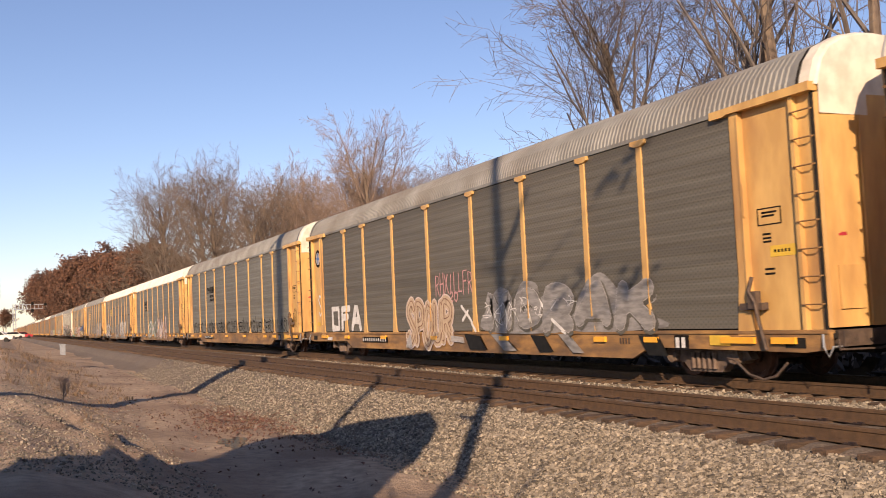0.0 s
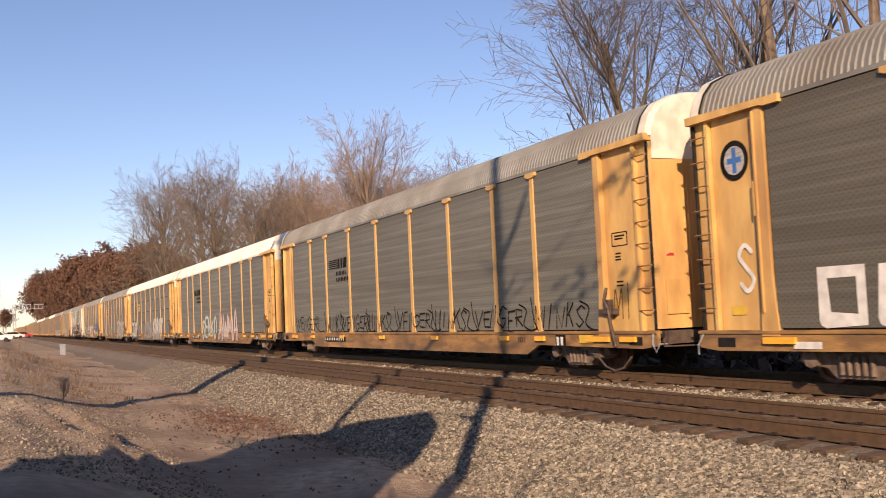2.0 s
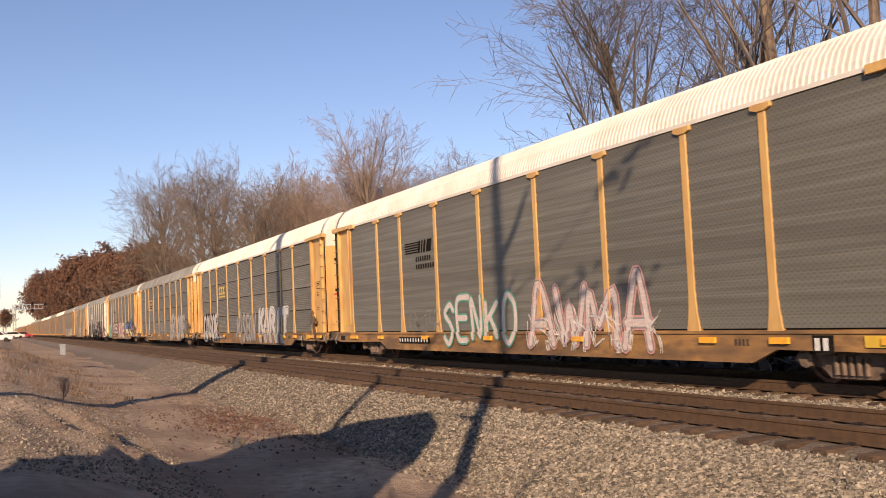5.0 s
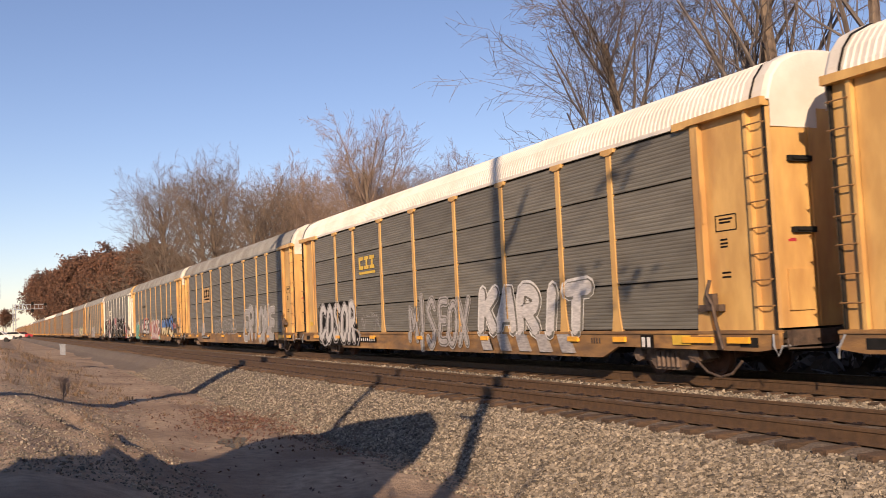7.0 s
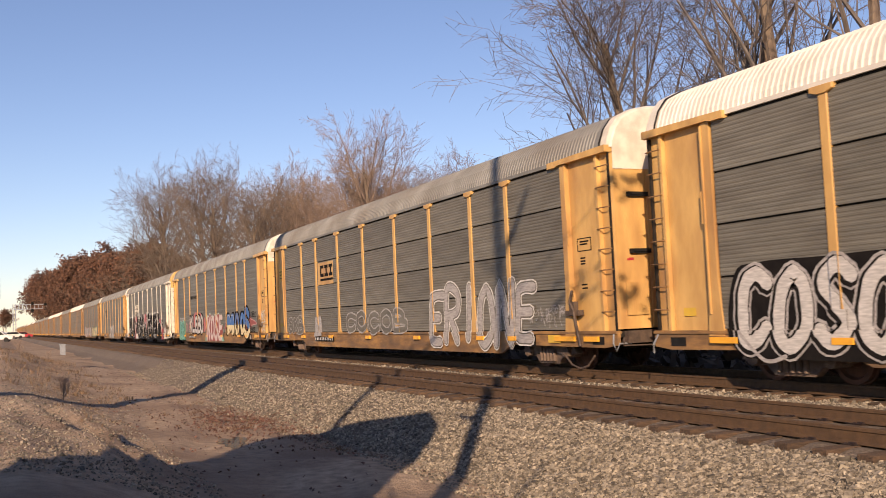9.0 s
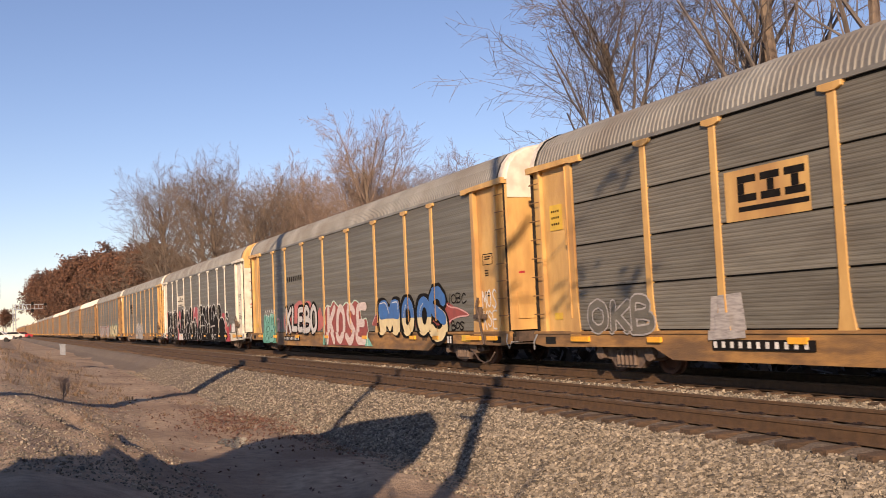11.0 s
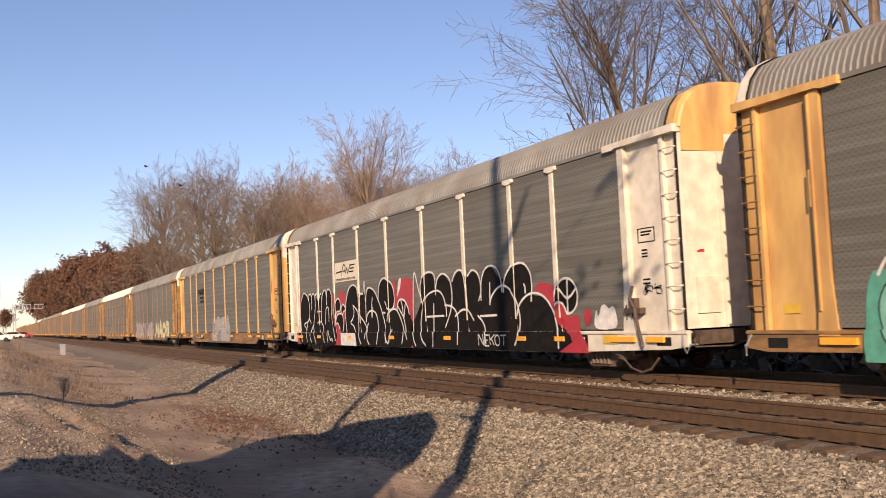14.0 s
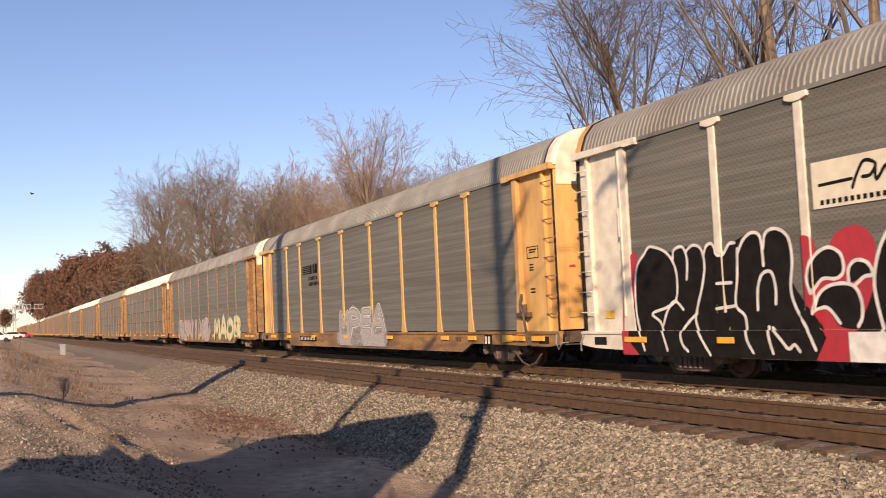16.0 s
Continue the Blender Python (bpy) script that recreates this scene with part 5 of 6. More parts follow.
tag(c8, "RSKIMB", -9.5, 2.0, 0.6, 1.75, 0.4, "paint_grey", 0.012, 120, rims=((0.12, "paint_coral", 0, 0), (0.24, "paint_white", 0, 0)))
tag(c8, "MAOR", 3.2, 10.5, 0.6, 1.8, 0.4, "paint_cream", 0.012, 121, rims=((0.14, "paint_green", 0, 0),))


# ---- trees ----
def tree_meshes(seed, height, limbs, twig_mat, leaves=0, spread=1.0, depth=4, fine=0.013, thick=0.5):
    rng = random.Random(seed)
    trunk_v, trunk_f, crown_v, crown_f = [], [], [], []

    def limb(p, d, length, r, level):
        segs, sides = (7, 7) if level == 0 else (4, 5) if level == 1 else (3, 4) if level == 2 else (1, 3) if level == depth else (2, 3)
        vs, fs = (trunk_v, trunk_f) if level < 1 else (crown_v, crown_f)
        pts, dirs = [p.copy()], [d.copy()]
        for i in range(segs):
            wob = 0.10 if level == 0 else 0.15
            d = (d + Vector((rng.uniform(-wob, wob), rng.uniform(-wob, wob), rng.uniform(-wob, wob) + (0.05, 0.10, 0.07, 0.04, 0.02)[level]))).normalized()
            p = p + d * (length / segs)
            pts.append(p.copy()), dirs.append(d.copy())
        end = 0.35 if level == 0 else 0.3
        base = len(vs)
        for i, (q, e) in enumerate(zip(pts, dirs)):
            u = e.orthogonal().normalized()
            w = e.cross(u)
            rr = max(r * (1 - (1 - end) * i / segs), fine)
            for k in range(sides):
                a = 2 * math.pi * k / sides
                vs.append(tuple(q + rr * (u * math.cos(a) + w * math.sin(a))))
        for i in range(segs):
            for k in range(sides):
                j = (k + 1) % sides
                fs.append((base + i * sides + k, base + i * sides + j, base + (i + 1) * sides + j, base + (i + 1) * sides + k))
        if level >= depth:
            if leaves:
                for _ in range(leaves):
                    c = pts[rng.randrange(1, len(pts))] + Vector((rng.gauss(0, 0.4), rng.gauss(0, 0.4), rng.gauss(0, 0.4)))
                    a, b = Vector((rng.gauss(0, 1), rng.gauss(0, 1), rng.gauss(0, 1))).normalized() * 0.25, Vector((rng.gauss(0, 1), rng.gauss(0, 1), rng.gauss(0, 1))).normalized() * 0.21
                    n = len(leaf_v)
                    leaf_v.extend((tuple(c - a), tuple(c + b), tuple(c + a), tuple(c - b)))
                    leaf_f.append((n, n + 1, n + 2, n + 3))
            return
        kids = limbs[level]
        for i in range(kids):
            f = (0.28 + 0.72 * (i + rng.random()) / kids) if level == 0 else (0.15 + 0.85 * (i + rng.random()) / kids)
            f = min(f, 0.99)
            i0 = min(int(f * segs), segs - 1)
            q = pts[i0].lerp(pts[i0 + 1], f * segs - i0)
            e = dirs[i0]
            az = rng.uniform(0, 2 * math.pi) if level else i * 2.4 + rng.uniform(-0.5, 0.5)
            u = e.orthogonal().normalized()
            side = Matrix.Rotation(az, 3, e) @ u
            up = rng.uniform(0.75, 1.3) if level == 0 else rng.uniform(0.5, 1.1)
            nd = (e * up + side * spread * rng.uniform(0.6, 1.0)).normalized()
            ln = length * (rng.uniform(0.50, 0.68) * (1.2 - 0.72 * f) if level == 0 else rng.uniform(0.4, 0.62) if level == 1 else rng.uniform(0.32, 0.5))
            limb(q, nd, ln, r * (1 - 0.6 * f) * rng.uniform(0.84, 1.16) * thick, level + 1)

    leaf_v, leaf_f = [], []
    limb(Vector((0, 0, -0.3)), Vector((0, 0, 1)), height * 0.74, height * 0.0185, 0)
    out = [("trunk", raw_mesh("trunk", trunk_v, trunk_f, "bark")), ("crown", raw_mesh("crown", crown_v, crown_f, twig_mat))]
    if leaf_v:
        out.append(("foliage", raw_mesh("foliage", leaf_v, leaf_f, "leaf_brown")))
    return out


def tree(kind, at, label):
    t = tagged(new("tree"), label, "tree", "trees behind the train")
    for name, me in kind:
        part(name, me, None, t)
    t.matrix_basis = at
    return t


BARE = [tree_meshes(s, 18, (13, 8, 7, 5), "twig", spread=0.95, fine=0.009, thick=0.47) for s in (11, 12, 13, 14)]
THIN = [tree_meshes(s, 16, (15, 7, 6, 5), "twig_red", spread=0.8, fine=0.009, thick=0.46) for s in (21, 22, 23)]
LEAFY = [tree_meshes(s, 17, (11, 6, 4), "twig", leaves=20, spread=0.8, depth=3) for s in (31, 32)]
TALL = [tree_meshes(s, 19, (9, 6, 5, 4), "twig_grey", spread=0.75, fine=0.007, thick=0.44) for s in (51, 52, 53)]
BIG = tree_meshes(42, 20, (18, 9, 7, 5), "twig_grey", spread=0.92, fine=0.008, thick=0.41)
tree(BIG, pose(-40.2, 30, -0.5, 0, 0, 40) @ Matrix.Diagonal((1.2, 1.2, 1.05, 1)), "large bare broad-crowned tree behind the train")
rng = random.Random(9)


def crown_top(kind):
    return max(v.co.z for v in kind[1][1].vertices)


def plant(kinds, row, y0, y1, step, label, shrink=0.0):
    """Trees along a row of (x, height of the tops), heights and places uneven."""
    xs, hs = [p[0] for p in row], [p[1] for p in row]
    x = xs[-1]
    while x > xs[0]:
        kind = rng.choice(kinds)
        s = float(np.interp(x, xs, hs)) * rng.uniform(0.9 - shrink, 1.04) / crown_top(kind)
        tree(kind, pose(x, rng.uniform(y0, y1), -0.6, 0, 0, rng.uniform(0, 360)) @ Matrix.Diagonal((s * rng.uniform(0.9, 1.1), s * rng.uniform(0.9, 1.1), s, 1)), label)
        x -= step * rng.uniform(0.7, 1.3)


for x, y, s, k in ((-35.2, 33, 1.05, 0), (-32.4, 29, 1.2, 1), (-28.6, 28.5, 1.25, 0), (-25.0, 28, 1.2, 2), (-22.5, 33, 1.1, 3)):
    tree(TALL[k % 3], pose(x, y, -0.6, 0, 0, x * 31) @ Matrix.Diagonal((s * 0.9, s * 0.9, s, 1)), "tall bare grey-brown tree behind the train")
plant(BARE, [(-143, 23), (-136, 25), (-117, 24), (-96, 20), (-88, 16.5)], 20.5, 24, 8.0, "tall bare grey-brown tree close behind the train")
plant(BARE, [(-165, 14), (-110, 12.5), (-80, 10)], 18.8, 21, 7.0, "bare grey-brown tree close behind the train", 0.2)
plant(THIN, [(-106, 21), (-88, 20.5), (-79, 18.5), (-73, 20.5), (-68, 16.5), (-62, 14.5), (-58, 14), (-50, 13)], 26.5, 30, 4.2, "bare slender tree with greyish twigs behind the train", 0.08)
plant(BARE, [(-112, 18), (-90, 17.5), (-74, 16.5), (-66, 13)], 30, 33, 11.0, "bare grey-brown tree behind the train", 0.1)
plant(THIN, [(-160, 9), (-80, 8), (-52, 7)], 19, 25, 3.6, "low bare slender tree with greyish twigs behind the train", 0.15)
plant(BARE, [(-215, 17.5), (-172, 18)], 18, 24, 6.0, "bare tree in the distant row beside the track", 0.15)
plant(LEAFY, [(-300, 23), (-200, 18.5), (-165, 16.5), (-138, 12)], 17, 25, 4.5, "tree with withered red-brown leaves in the distant wood", 0.1)
plant(LEAFY, [(-540, 29), (-400, 26), (-300, 23)], 16.5, 26, 11.0, "tree with withered red-brown leaves in the distant wood", 0.1)
for x, y, s in ((-520, 1.2, 0.8), (-600, 3.2, 0.8)):
    tree(LEAFY[0], pose(x, y, 0.2, 0, 0, x) @ Matrix.Diagonal((s, s, s, 1)), "tree with withered red-brown leaves in the distant wood")


# ---- loose stones, leaves and weeds ----
def scatter_stones(name, n, spot, size, mat, label, seed):
    """Angular stones as one object: spot(rng) gives the place of each."""
    rng = np.random.default_rng(seed)
    cube = np.array([(x, y, z) for z in (-1, 1) for y in (-1, 1) for x in (-1, 1)], float)
    quads = np.array(((4, 5, 7, 6), (0, 1, 5, 4), (2, 6, 7, 3), (0, 4, 6, 2), (1, 3, 7, 5)))
    kinds = [cube * rng.uniform(0.55, 1.05, (8, 3)) for _ in range(12)]
    verts, faces = np.empty((n * 8, 3)), np.empty((n * 5, 4), int)
    for i in range(n):
        x, y, z = spot(rng)
        a, b, s = rng.uniform(0, 6.3), rng.uniform(-0.9, 0.9), size * rng.lognormal(0, 0.35)
        p = kinds[i % 12] * s * (1.0, 0.85, 0.7)
        ca, sa, cb, sb = math.cos(a), math.sin(a), math.cos(b), math.sin(b)
        r = np.array(((ca * cb, -sa, ca * sb), (sa * cb, ca, sa * sb), (-sb, 0, cb)))
        verts[i * 8:i * 8 + 8] = p @ r.T + (x, y, z)
        faces[i * 5:i * 5 + 5] = quads + 8 * i
    me = raw_mesh(name, verts.tolist(), faces.tolist(), mat)
    ob = new(name, me)
    return tagged(ob, label, "stones", kind="stuff")


def near_spot(y0, y1, x_near, x_far):
    def spot(rng):
        # denser towards the near end
        x = -1.0 / rng.uniform(1.0 / -x_far, 1.0 / -x_near)
        y = rng.uniform(y0, y1)
        return x, y, max(bed_z(x, y), ground_z(x, y)) + 0.008
    return spot


scatter_stones("ballast_stones", 60000, near_spot(6.0, 8.5, -5.5, -55), 0.0175, "stone", "loose grey and tan crushed stones on the track shoulder", 1)
scatter_stones("ballast_stones", 9000, near_spot(11.0, 12.5, -9, -50), 0.020, "stone", "loose grey crushed stones between the two tracks", 2)
scatter_stones("ballast_stones", 4500, near_spot(5.2, 6.4, -7, -30), 0.014, "stone", "scattered small stones at the foot of the ballast", 4)


def bank_spot(rng):
    x = -1.0 / rng.uniform(1.0 / 75, 1.0 / 10)
    y = rng.uniform(-1.5, 3.0 - 0.02 * x) if x < -25 else rng.uniform(-1.2, 2.6)
    return x, y, ground_z(x, y) + 0.006


scatter_stones("bank_gravel", 8000, bank_spot, 0.0115, "stone", "pale gravel strewn over the dirt bank", 5)


def build_leaves():
    rng = random.Random(3)
    v, f = [], []
    for i in range(1900):
        if i < 1300:
            x, y = rng.gauss(-22.5, 2.2), rng.gauss(5.0, 0.7)
        else:
            x, y = -rng.uniform(12, 60), rng.uniform(2.2, 6.0)
        z = max(ground_z(x, y), bed_z(x, y) if 5.9 < y < 8 else -9) + 0.015
        a, s = rng.uniform(0, 6.3), rng.uniform(0.02, 0.045)
        c, d = math.cos(a) * s, math.sin(a) * s
        t = rng.uniform(-0.03, 0.05)
        n = len(v)
        v += [(x - c, y - d, z), (x - 0.6 * d, y + 0.6 * c, z + t), (x + c, y + d, z + 0.01), (x + 0.6 * d, y - 0.6 * c, z + 0.03)]
        f.append((n, n + 1, n + 2, n + 3))
    tagged(new("fallen_leaves", raw_mesh("fallen_leaves", v, f, "leaf_litter")), "dry red-brown leaves lying in the ditch", "leaves", kind="stuff")


def build_undergrowth():
    """Dark brambles and dead leaves along the bank, added so that the view under the cars is black."""
    rng = np.random.default_rng(17)
    v, f = [], []
    for i in range(9000):
        x, y = -rng.uniform(10, 110), rng.uniform(16.6, 19.6)
        z = ground_z(x, y) + rng.uniform(0.0, 1.5) * rng.random()
        a, b = rng.normal(0, 0.14, 3), rng.normal(0, 0.14, 3)
        n = len(v)
        v += [(x - a[0], y - a[1], z - a[2]), (x + b[0], y + b[1], z + b[2]), (x + a[0], y + a[1], z + a[2]), (x - b[0], y - b[1], z - b[2])]
        f.append((n, n + 1, n + 2, n + 3))
    tagged(new("undergrowth", raw_mesh("undergrowth", v, f, "brush")), "dark brown brambles and dead leaves added to darken the view under the train", "bushes", kind="stuff")


build_undergrowth()


def build_puddle():
    rng = random.Random(12)
    verts = [(-18.7, 4.05, -0.822)]
    for i in range(40):
        a = i * math.tau / 40
        r = 1 + 0.22 * math.sin(3 * a + 1) + 0.12 * math.sin(7 * a) + rng.uniform(-0.06, 0.06)
        u, q = 0.8 * r * math.cos(a), 0.26 * r * math.sin(a)
        verts.append((-18.7 + 0.977 * u + 0.214 * q, 4.05 - 0.214 * u + 0.977 * q, -0.822))
    faces = [(0, 1 + i, 1 + (i + 1) % 40) for i in range(40)]
    tagged(new("puddle", raw_mesh("puddle", verts, faces, "puddle_water")), "small shallow puddle of still water among dead leaves", "puddle", kind="structure")


def build_weeds():
    rng = random.Random(5)
    v, f = [], []
    for tuft in range(520):
        if tuft < 330:
            tx, ty = -rng.uniform(30, 75), rng.uniform(-0.2, 4.0)
        else:
            tx, ty = -rng.uniform(16, 34), rng.choice((rng.uniform(0.8, 2.4), rng.gauss(5.0, 0.5)))
        h0 = rng.uniform(0.06, 0.24) if tuft < 330 else rng.uniform(0.03, 0.09)
        for b in range(9):
            x, y = tx + rng.gauss(0, 0.10), ty + rng.gauss(0, 0.10)
            z = ground_z(x, y) - 0.02
            a, lean, h = rng.uniform(0, 6.3), rng.uniform(0.2, 1.5), h0 * rng.uniform(0.5, 1.3)
            w = 0.010
            n = len(v)
            px, py = -math.sin(a) * w, math.cos(a) * w
            mx, my = x + math.cos(a) * lean * h * 0.4, y + math.sin(a) * lean * h * 0.4
            ex, ey = x + math.cos(a) * lean * h, y + math.sin(a) * lean * h
            v += [(x - px, y - py, z), (x + px, y + py, z), (mx + px, my + py, z + 0.6 * h), (mx - px, my - py, z + 0.6 * h), (ex, ey, z + h)]
            f += [(n, n + 1, n + 2, n + 3), (n + 3, n + 2, n + 4)]
    tagged(new("dry_weeds", raw_mesh("dry_weeds", v, f, "straw")), "dry straw-coloured weeds on the bank and in the ditch", "grass", kind="stuff")


def build_shrub(x, y, s, seed):
    kind = tree_meshes(seed, 1.5, (9, 5), "twig_red", spread=1.1, depth=2)
    t = tagged(new("shrub"), "small bare twiggy shrub on the gravel bank", "shrub")
    for name, me in kind:
        part(name, me, None, t)
    t.matrix_basis = pose(x, y, ground_z(x, y)) @ Matrix.Diagonal((s, s, s, 1))


build_leaves()
build_puddle()
build_weeds()
for i, (x, y, s) in enumerate(((-27.5, 1.5, 0.6), (-33, 1.2, 0.5), (-45, 2.2, 0.6), (-58, 1.0, 0.7), (-62, 2.6, 0.6))):
    build_shrub(x, y, s, 60 + i)


# ---- unseen things added behind and beside the camera to throw the shadows ----
ACROSS = Vector((0.53, 0.848, 0))


def sunward(u, w):
    """A place by its distance across the light and along it."""
    p = ACROSS * u + LIGHT * w
    return p.x, p.y


def build_dead_tree():
    x, y = sunward(-1.68, 1.3)
    t = tagged(new("bare_trunk"), "tall bare tree with a few short limbs beside the line", "tree")
    bm = bmesh.new()
    tube(bm, [(0, 0, -0.2), (0.03, 0, 4), (-0.02, 0.03, 9), (0.02, 0, 13), (0.0, 0.0, 17.5)], [0.15, 0.13, 0.13, 0.15, 0.08], 9)
    part("trunk", bm, "bark", t)

    def limb(h0, du, h1, r, clump):
        b = bmesh.new()
        a = ACROSS
        tube(b, [(0, 0, h0), tuple(a * du * 0.55 + Vector((0, 0, h0 + 0.42 * (h1 - h0)))), tuple(a * du + Vector((0, 0, h1)))], [r, 0.7 * r, 0.4 * r], 6)
        part("limb", b, "bark", t)
        # loose small boxes added to throw soft shadow spots on the cars
        if clump:
            rng = random.Random(int(h1 * 10))
            b = bmesh.new()
            for _ in range(16):
                c = a * (du + rng.gauss(0, 1.7 * clump)) + Vector((rng.gauss(0, 0.1), rng.gauss(0, 0.1), h1 + rng.gauss(0, 1.7 * clump)))
                box(b, c.x - 0.055, c.x + 0.055, c.y - 0.045, c.y + 0.045, c.z - 0.05, c.z + 0.05)
            part("leaf_clump", b, "leaf_brown", t)
    limb(12.2, 0.9, 13.4, 0.13, 0)
    limb(11.2, 0.5, 11.6, 0.08, 0)
    limb(9.8, 1.9, 10.3, 0.03, 0.14)
    limb(11.0, 2.95, 11.9, 0.03, 0.14)
    limb(8.7, 3.1, 9.5, 0.03, 0.12)
    limb(12.0, -0.6, 12.8, 0.06, 0)
    limb(5.9, -0.6, 6.4, 0.09, 0)
    limb(2.2, 1.3, 4.2, 0.045, 0)
    limb(2.6, -0.9, 4.0, 0.04, 0)
    t.matrix_basis = pose(x, y, ground_z(x, y))


def build_pole(u, w, height, r):
    x, y = sunward(u, w)
    t = tagged(new("utility_pole"), "weathered wooden utility pole beside the line", "utility pole", "poles beside the line")
    bm = bmesh.new()
    tube(bm, [(0, 0, -0.3), (0, 0, height)], [r, r * 0.7], 10)
    part("pole", bm, "pole_wood", t)
    bm = bmesh.new()
    box(bm, -1.2, 1.2, -0.06 - r, 0.06 - r, height - 0.6, height - 0.48)
    part("crossarm", bm, "pole_wood", t)
    t.matrix_basis = pose(x, y, ground_z(x, y), 0, 0, 90)


def build_shadow_block():
    """An unseen dark block outside the picture, its outline shaped to throw the broad shadow."""
    t = tagged(new("trackside_hut"), "unseen tall dark block shaped to cast the broad shadow over the ditch", "hut")
    x, y = sunward(0, 1.2)
    turn = math.degrees(math.atan2(ACROSS.y, ACROSS.x))
    bm = bmesh.new()
    prism(bm, [(-6.0, 4.3), (-5.0, 2.4), (-5.0, -0.6), (-2.5, -0.6), (-2.5, 5.35), (-3.9, 5.9), (-6.0, 5.3)], 0.0, 1.6)
    part("wall", bm, "pole_wood", t)
    bm = bmesh.new()
    prism(bm, [(-6.15, 5.1), (-6.0, 5.3), (-3.9, 5.9), (-2.5, 5.35), (-2.42, 5.4), (-2.75, 6.05), (-4.6, 6.15), (-5.8, 5.75)], -0.05, 1.65)
    part("roof", bm, "dark", t)
    t.matrix_basis = pose(x, y, 0, 0, 0, turn)


def build_sign():
    x, y = sunward(-28.6, 45)
    t = tagged(new("trackside_sign"), "metal trackside sign board on a thin steel post", "sign")
    bm = bmesh.new()
    tube(bm, [(0, 0, -0.3), (0, 0, 3.9)], 0.03, 6)
    part("post", bm, "metal_grey", t)
    bm = bmesh.new()
    box(bm, -0.02, 0.02, -0.5, 0.5, 2.9, 3.9)
    part("board", bm, "metal_grey", t)
    t.matrix_basis = pose(x, y, ground_z(x, y), 0, 0, -30)


build_sign()
build_dead_tree()
build_pole(-13.2, 18.6, 16.5, 0.36)
# unseen thin mast, built as a pole only to throw the narrow shadow
build_pole(-4.95, 1.0, 12.4, 0.11)
build_shadow_block()


# ---- the far end of the line ----
def build_gantry():
    t = tagged(new("signal_gantry"), "grey steel cantilever signal gantry over the far track", "signal gantry")
    x, y0, y1, z = -330, 4.2, 13.6, 9.6
    bm = bmesh.new()
    for dx in (-0.5, 0.5):
        for dy in (-0.4, 0.4):
            box(bm, x + dx - 0.12, x + dx + 0.12, y0 + dy - 0.12, y0 + dy + 0.12, -0.5, z + 0.9)
    for k in range(8):
        box(bm, x - 0.5, x + 0.5, y0 - 0.45, y0 + 0.45, 0.6 + k * 1.2, 0.72 + k * 1.2)
    part("mast", bm, "metal_grey", t)
    bm = bmesh.new()
    for dz in (-0.7, 0.7):
        for dx in (-0.5, 0.5):
            box(bm, x + dx - 0.1, x + dx + 0.1, y0, y1, z + dz - 0.1, z + dz + 0.1)
    for k in range(9):
        yy = y0 + k * (y1 - y0) / 8
        box(bm, x - 0.5, x + 0.5, yy - 0.06, yy + 0.06, z - 0.7, z + 0.7)
    part("arm", bm, "metal_grey", t)
    for yy, zz in ((9.4, 10.6), (9.4, 8.4), (13.2, 8.8), (13.2, 10.2)):
        bm = bmesh.new()
        tube(bm, [(x + 0.6, yy, zz), (x + 0.8, yy, zz)], 0.5, 12)
        for dz in (-0.35, 0.0, 0.35):
            tube(bm, [(x + 0.8, yy, zz + dz), (x + 1.05, yy, zz + dz)], 0.14, 8)
        part("signal_head", bm, "black", t)


def build_relay_box():
    t = tagged(new("relay_cabinet"), "small grey metal relay cabinet beside the track", "cabinet")
    x, y = -104, 5.7
    bm = bmesh.new()
    box(bm, -0.7, 0.7, -0.5, 0.5, 0, 1.7)
    bmesh.ops.bevel(bm, geom=bm.edges[:], offset=0.04, segments=2, affect="EDGES")
    part("body", bm, "metal_grey", t)
    bm = bmesh.new()
    box(bm, -0.85, 0.85, -0.62, 0.62, 1.7, 1.8)
    part("lid", bm, "metal_grey", t)
    t.matrix_basis = pose(x, y, -1.2) @ Matrix.Diagonal((0.5, 0.5, 0.75, 1))


def build_vehicle(x, y, z, turn, paint_mat, label):
    t = tagged(new("parked_car"), label, "car", "cars at the crossing")
    bm = bmesh.new()
    prism(bm, [(-2.2, 0.35), (2.2, 0.35), (2.25, 0.8), (1.3, 0.95), (0.7, 1.5), (-1.2, 1.52), (-2.1, 1.0), (-2.25, 0.7)], -0.9, 0.9)
    bmesh.ops.bevel(bm, geom=bm.edges[:], offset=0.06, segments=2, affect="EDGES")
    part("body", bm, paint_mat, t)
    bm = bmesh.new()
    prism(bm, [(1.15, 0.98), (0.66, 1.43), (-1.15, 1.45), (-1.8, 1.02)], -0.91, 0.91)
    part("window", bm, "glass", t)
    for wx in (-1.35, 1.35):
        for wy in (-0.92, 0.72):
            b = bmesh.new()
            tube(b, [(wx, wy, 0.33), (wx, wy + 0.2, 0.33)], 0.33, 14)
            part("wheel", b, "tyre", t)
    t.matrix_basis = pose(x, y, z, 0, 0, turn)


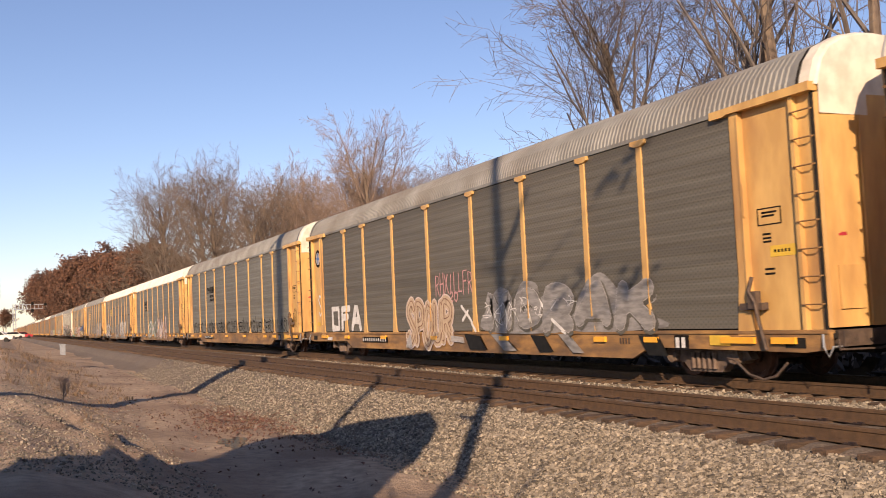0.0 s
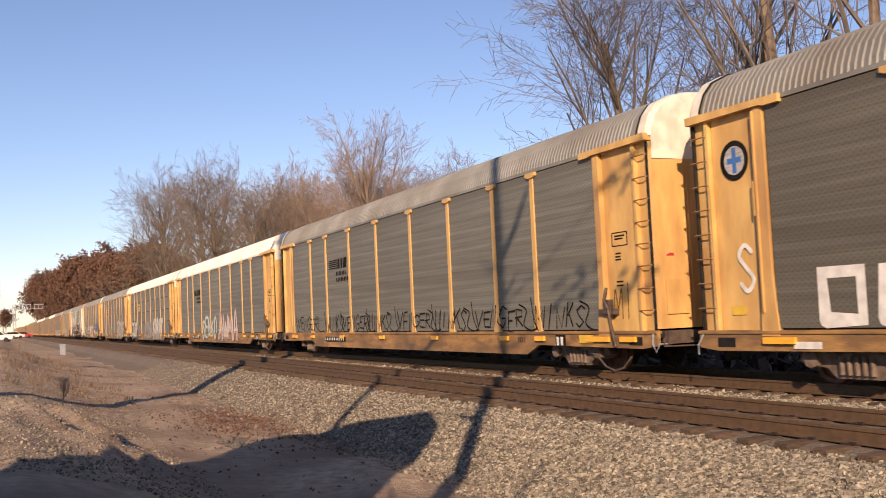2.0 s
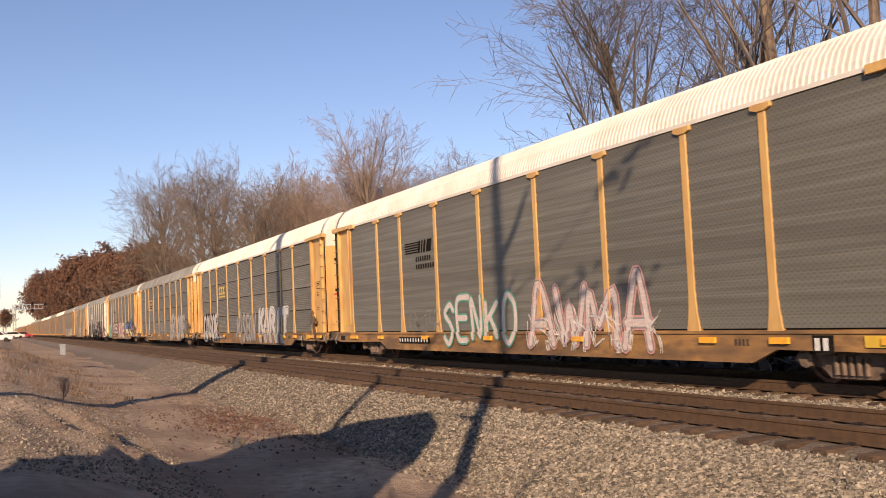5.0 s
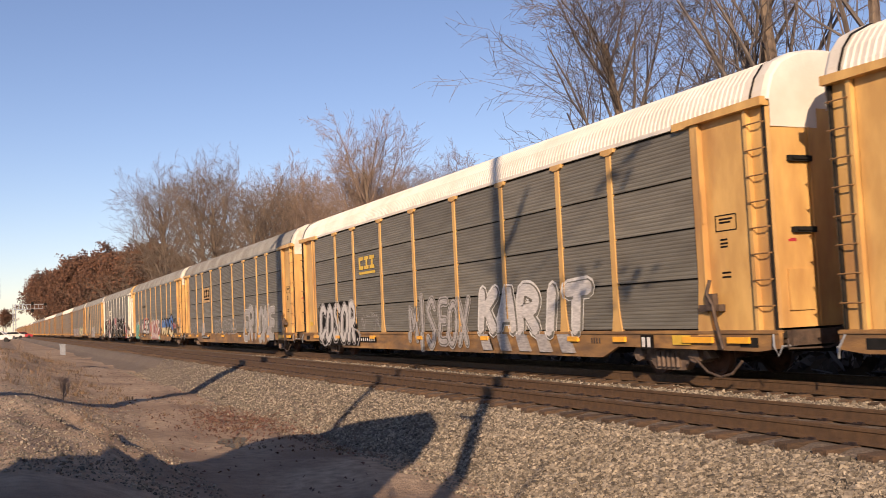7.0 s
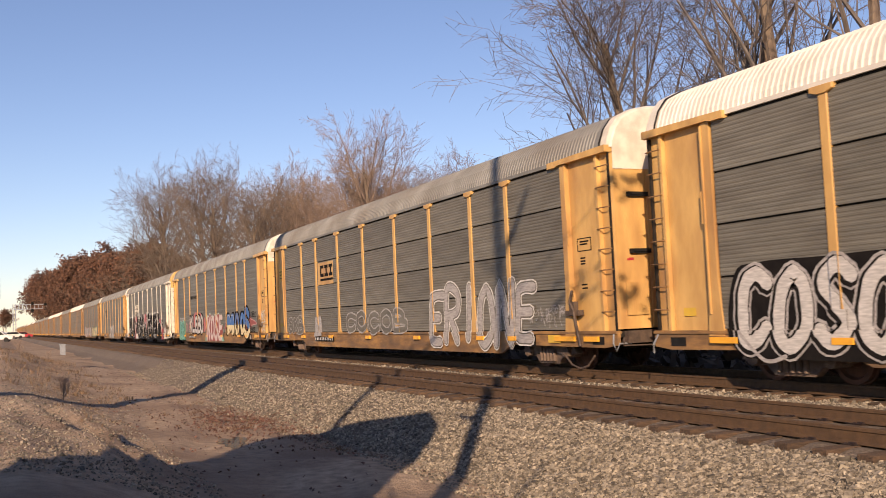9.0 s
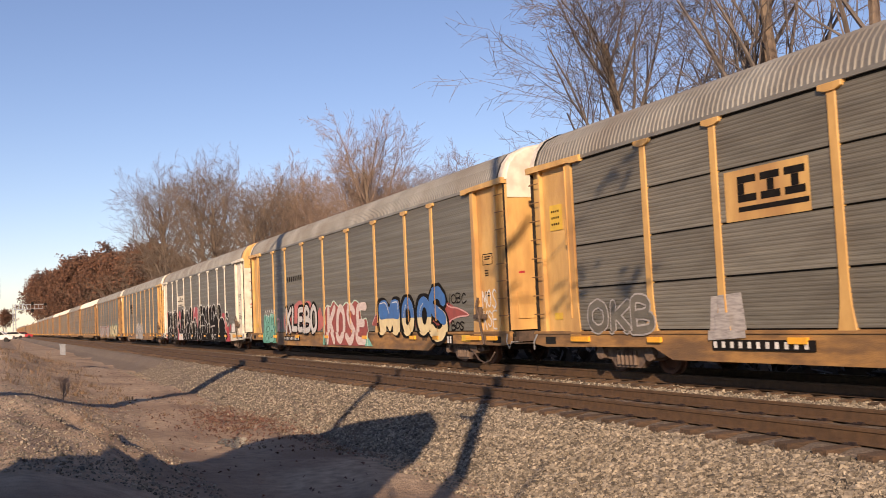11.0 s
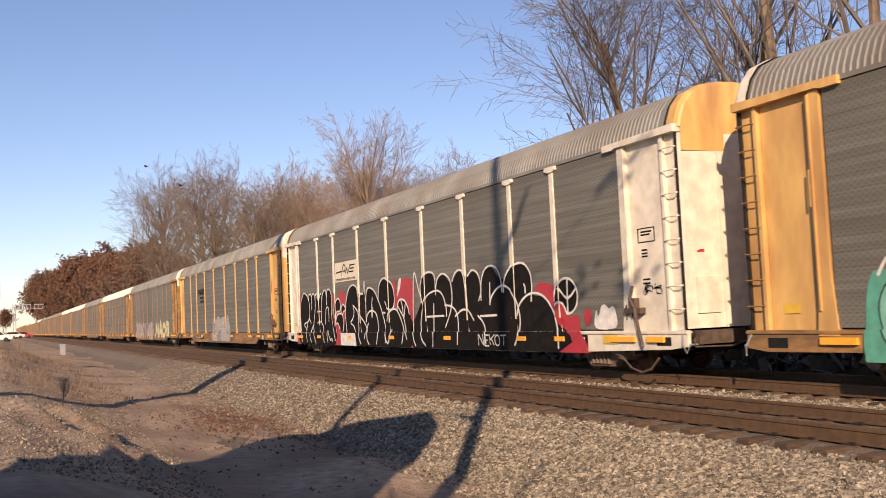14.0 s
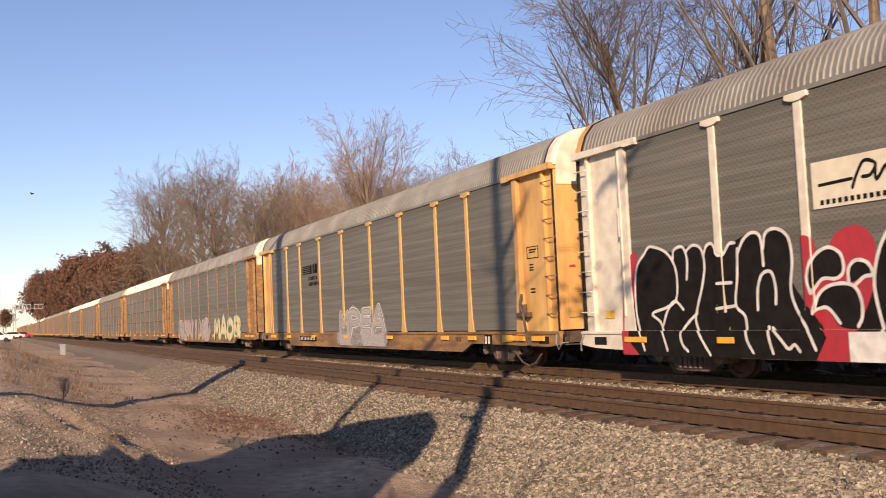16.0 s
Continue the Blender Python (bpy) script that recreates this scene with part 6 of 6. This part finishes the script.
build_gantry()
build_relay_box()
build_vehicle(-225, 2.6, 0.3, 95, "paint_white", "white car waiting at the far road crossing")
build_vehicle(-240, 4.6, 0.2, 95, "paint_red", "red car waiting at the far road crossing")
build_vehicle(-150, -0.4, 0.3, 80, "paint_white", "white car on the road beside the line")


def build_bird(name):
    t = tagged(new("bird"), "small dark bird in flight above the trees", "bird", "birds")
    bm = bmesh.new()
    tube(bm, [(-0.22, 0, 0), (-0.1, 0, 0.01), (0.08, 0, 0.02), (0.2, 0, 0.03), (0.26, 0, 0.02)], [0.015, 0.05, 0.07, 0.04, 0.01], 6)
    part("body", bm, "black", t)
    for s in (-1, 1):
        b = bmesh.new()
        v = [b.verts.new(p) for p in ((0.1, 0.03 * s, 0.03), (-0.08, 0.03 * s, 0.03), (-0.1, 0.2 * s, 0.12), (0.03, 0.26 * s, 0.14), (0.1, 0.16 * s, 0.1))]
        b.faces.new(v)
        bmesh.ops.solidify(b, geom=b.faces[:], thickness=0.01)
        part("wing", b, "black", t)
    return t


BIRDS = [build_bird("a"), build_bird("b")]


# ---- what moves ----
START, SPEED, SLOWING = -25.2, 12.42, 0.0098


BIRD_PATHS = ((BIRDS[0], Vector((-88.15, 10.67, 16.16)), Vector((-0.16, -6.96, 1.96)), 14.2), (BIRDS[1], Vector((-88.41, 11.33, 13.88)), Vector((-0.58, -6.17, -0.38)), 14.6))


def run(t):
    """How far the train has gone by t seconds."""
    return SPEED * t - SLOWING * t * t


def motions():
    for car, k in TRAIN:
        walk(car, [(t / 2, pose(START - PITCH * k - (0.33 if k == 6 else 0.0) + run(t / 2), TRAIN_Y, 0)) for t in range(33)])
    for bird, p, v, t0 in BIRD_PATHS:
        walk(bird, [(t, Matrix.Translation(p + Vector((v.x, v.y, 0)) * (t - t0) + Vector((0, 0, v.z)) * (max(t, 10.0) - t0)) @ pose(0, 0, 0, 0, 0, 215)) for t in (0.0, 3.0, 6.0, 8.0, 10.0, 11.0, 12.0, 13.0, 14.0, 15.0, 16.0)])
    for w, a in WHEELS:
        walk(w, [(t / 20, pose(a, 0, 0.42, 0, math.degrees(run(t / 20) / 0.42), 0)) for t in range(321)])


motions()
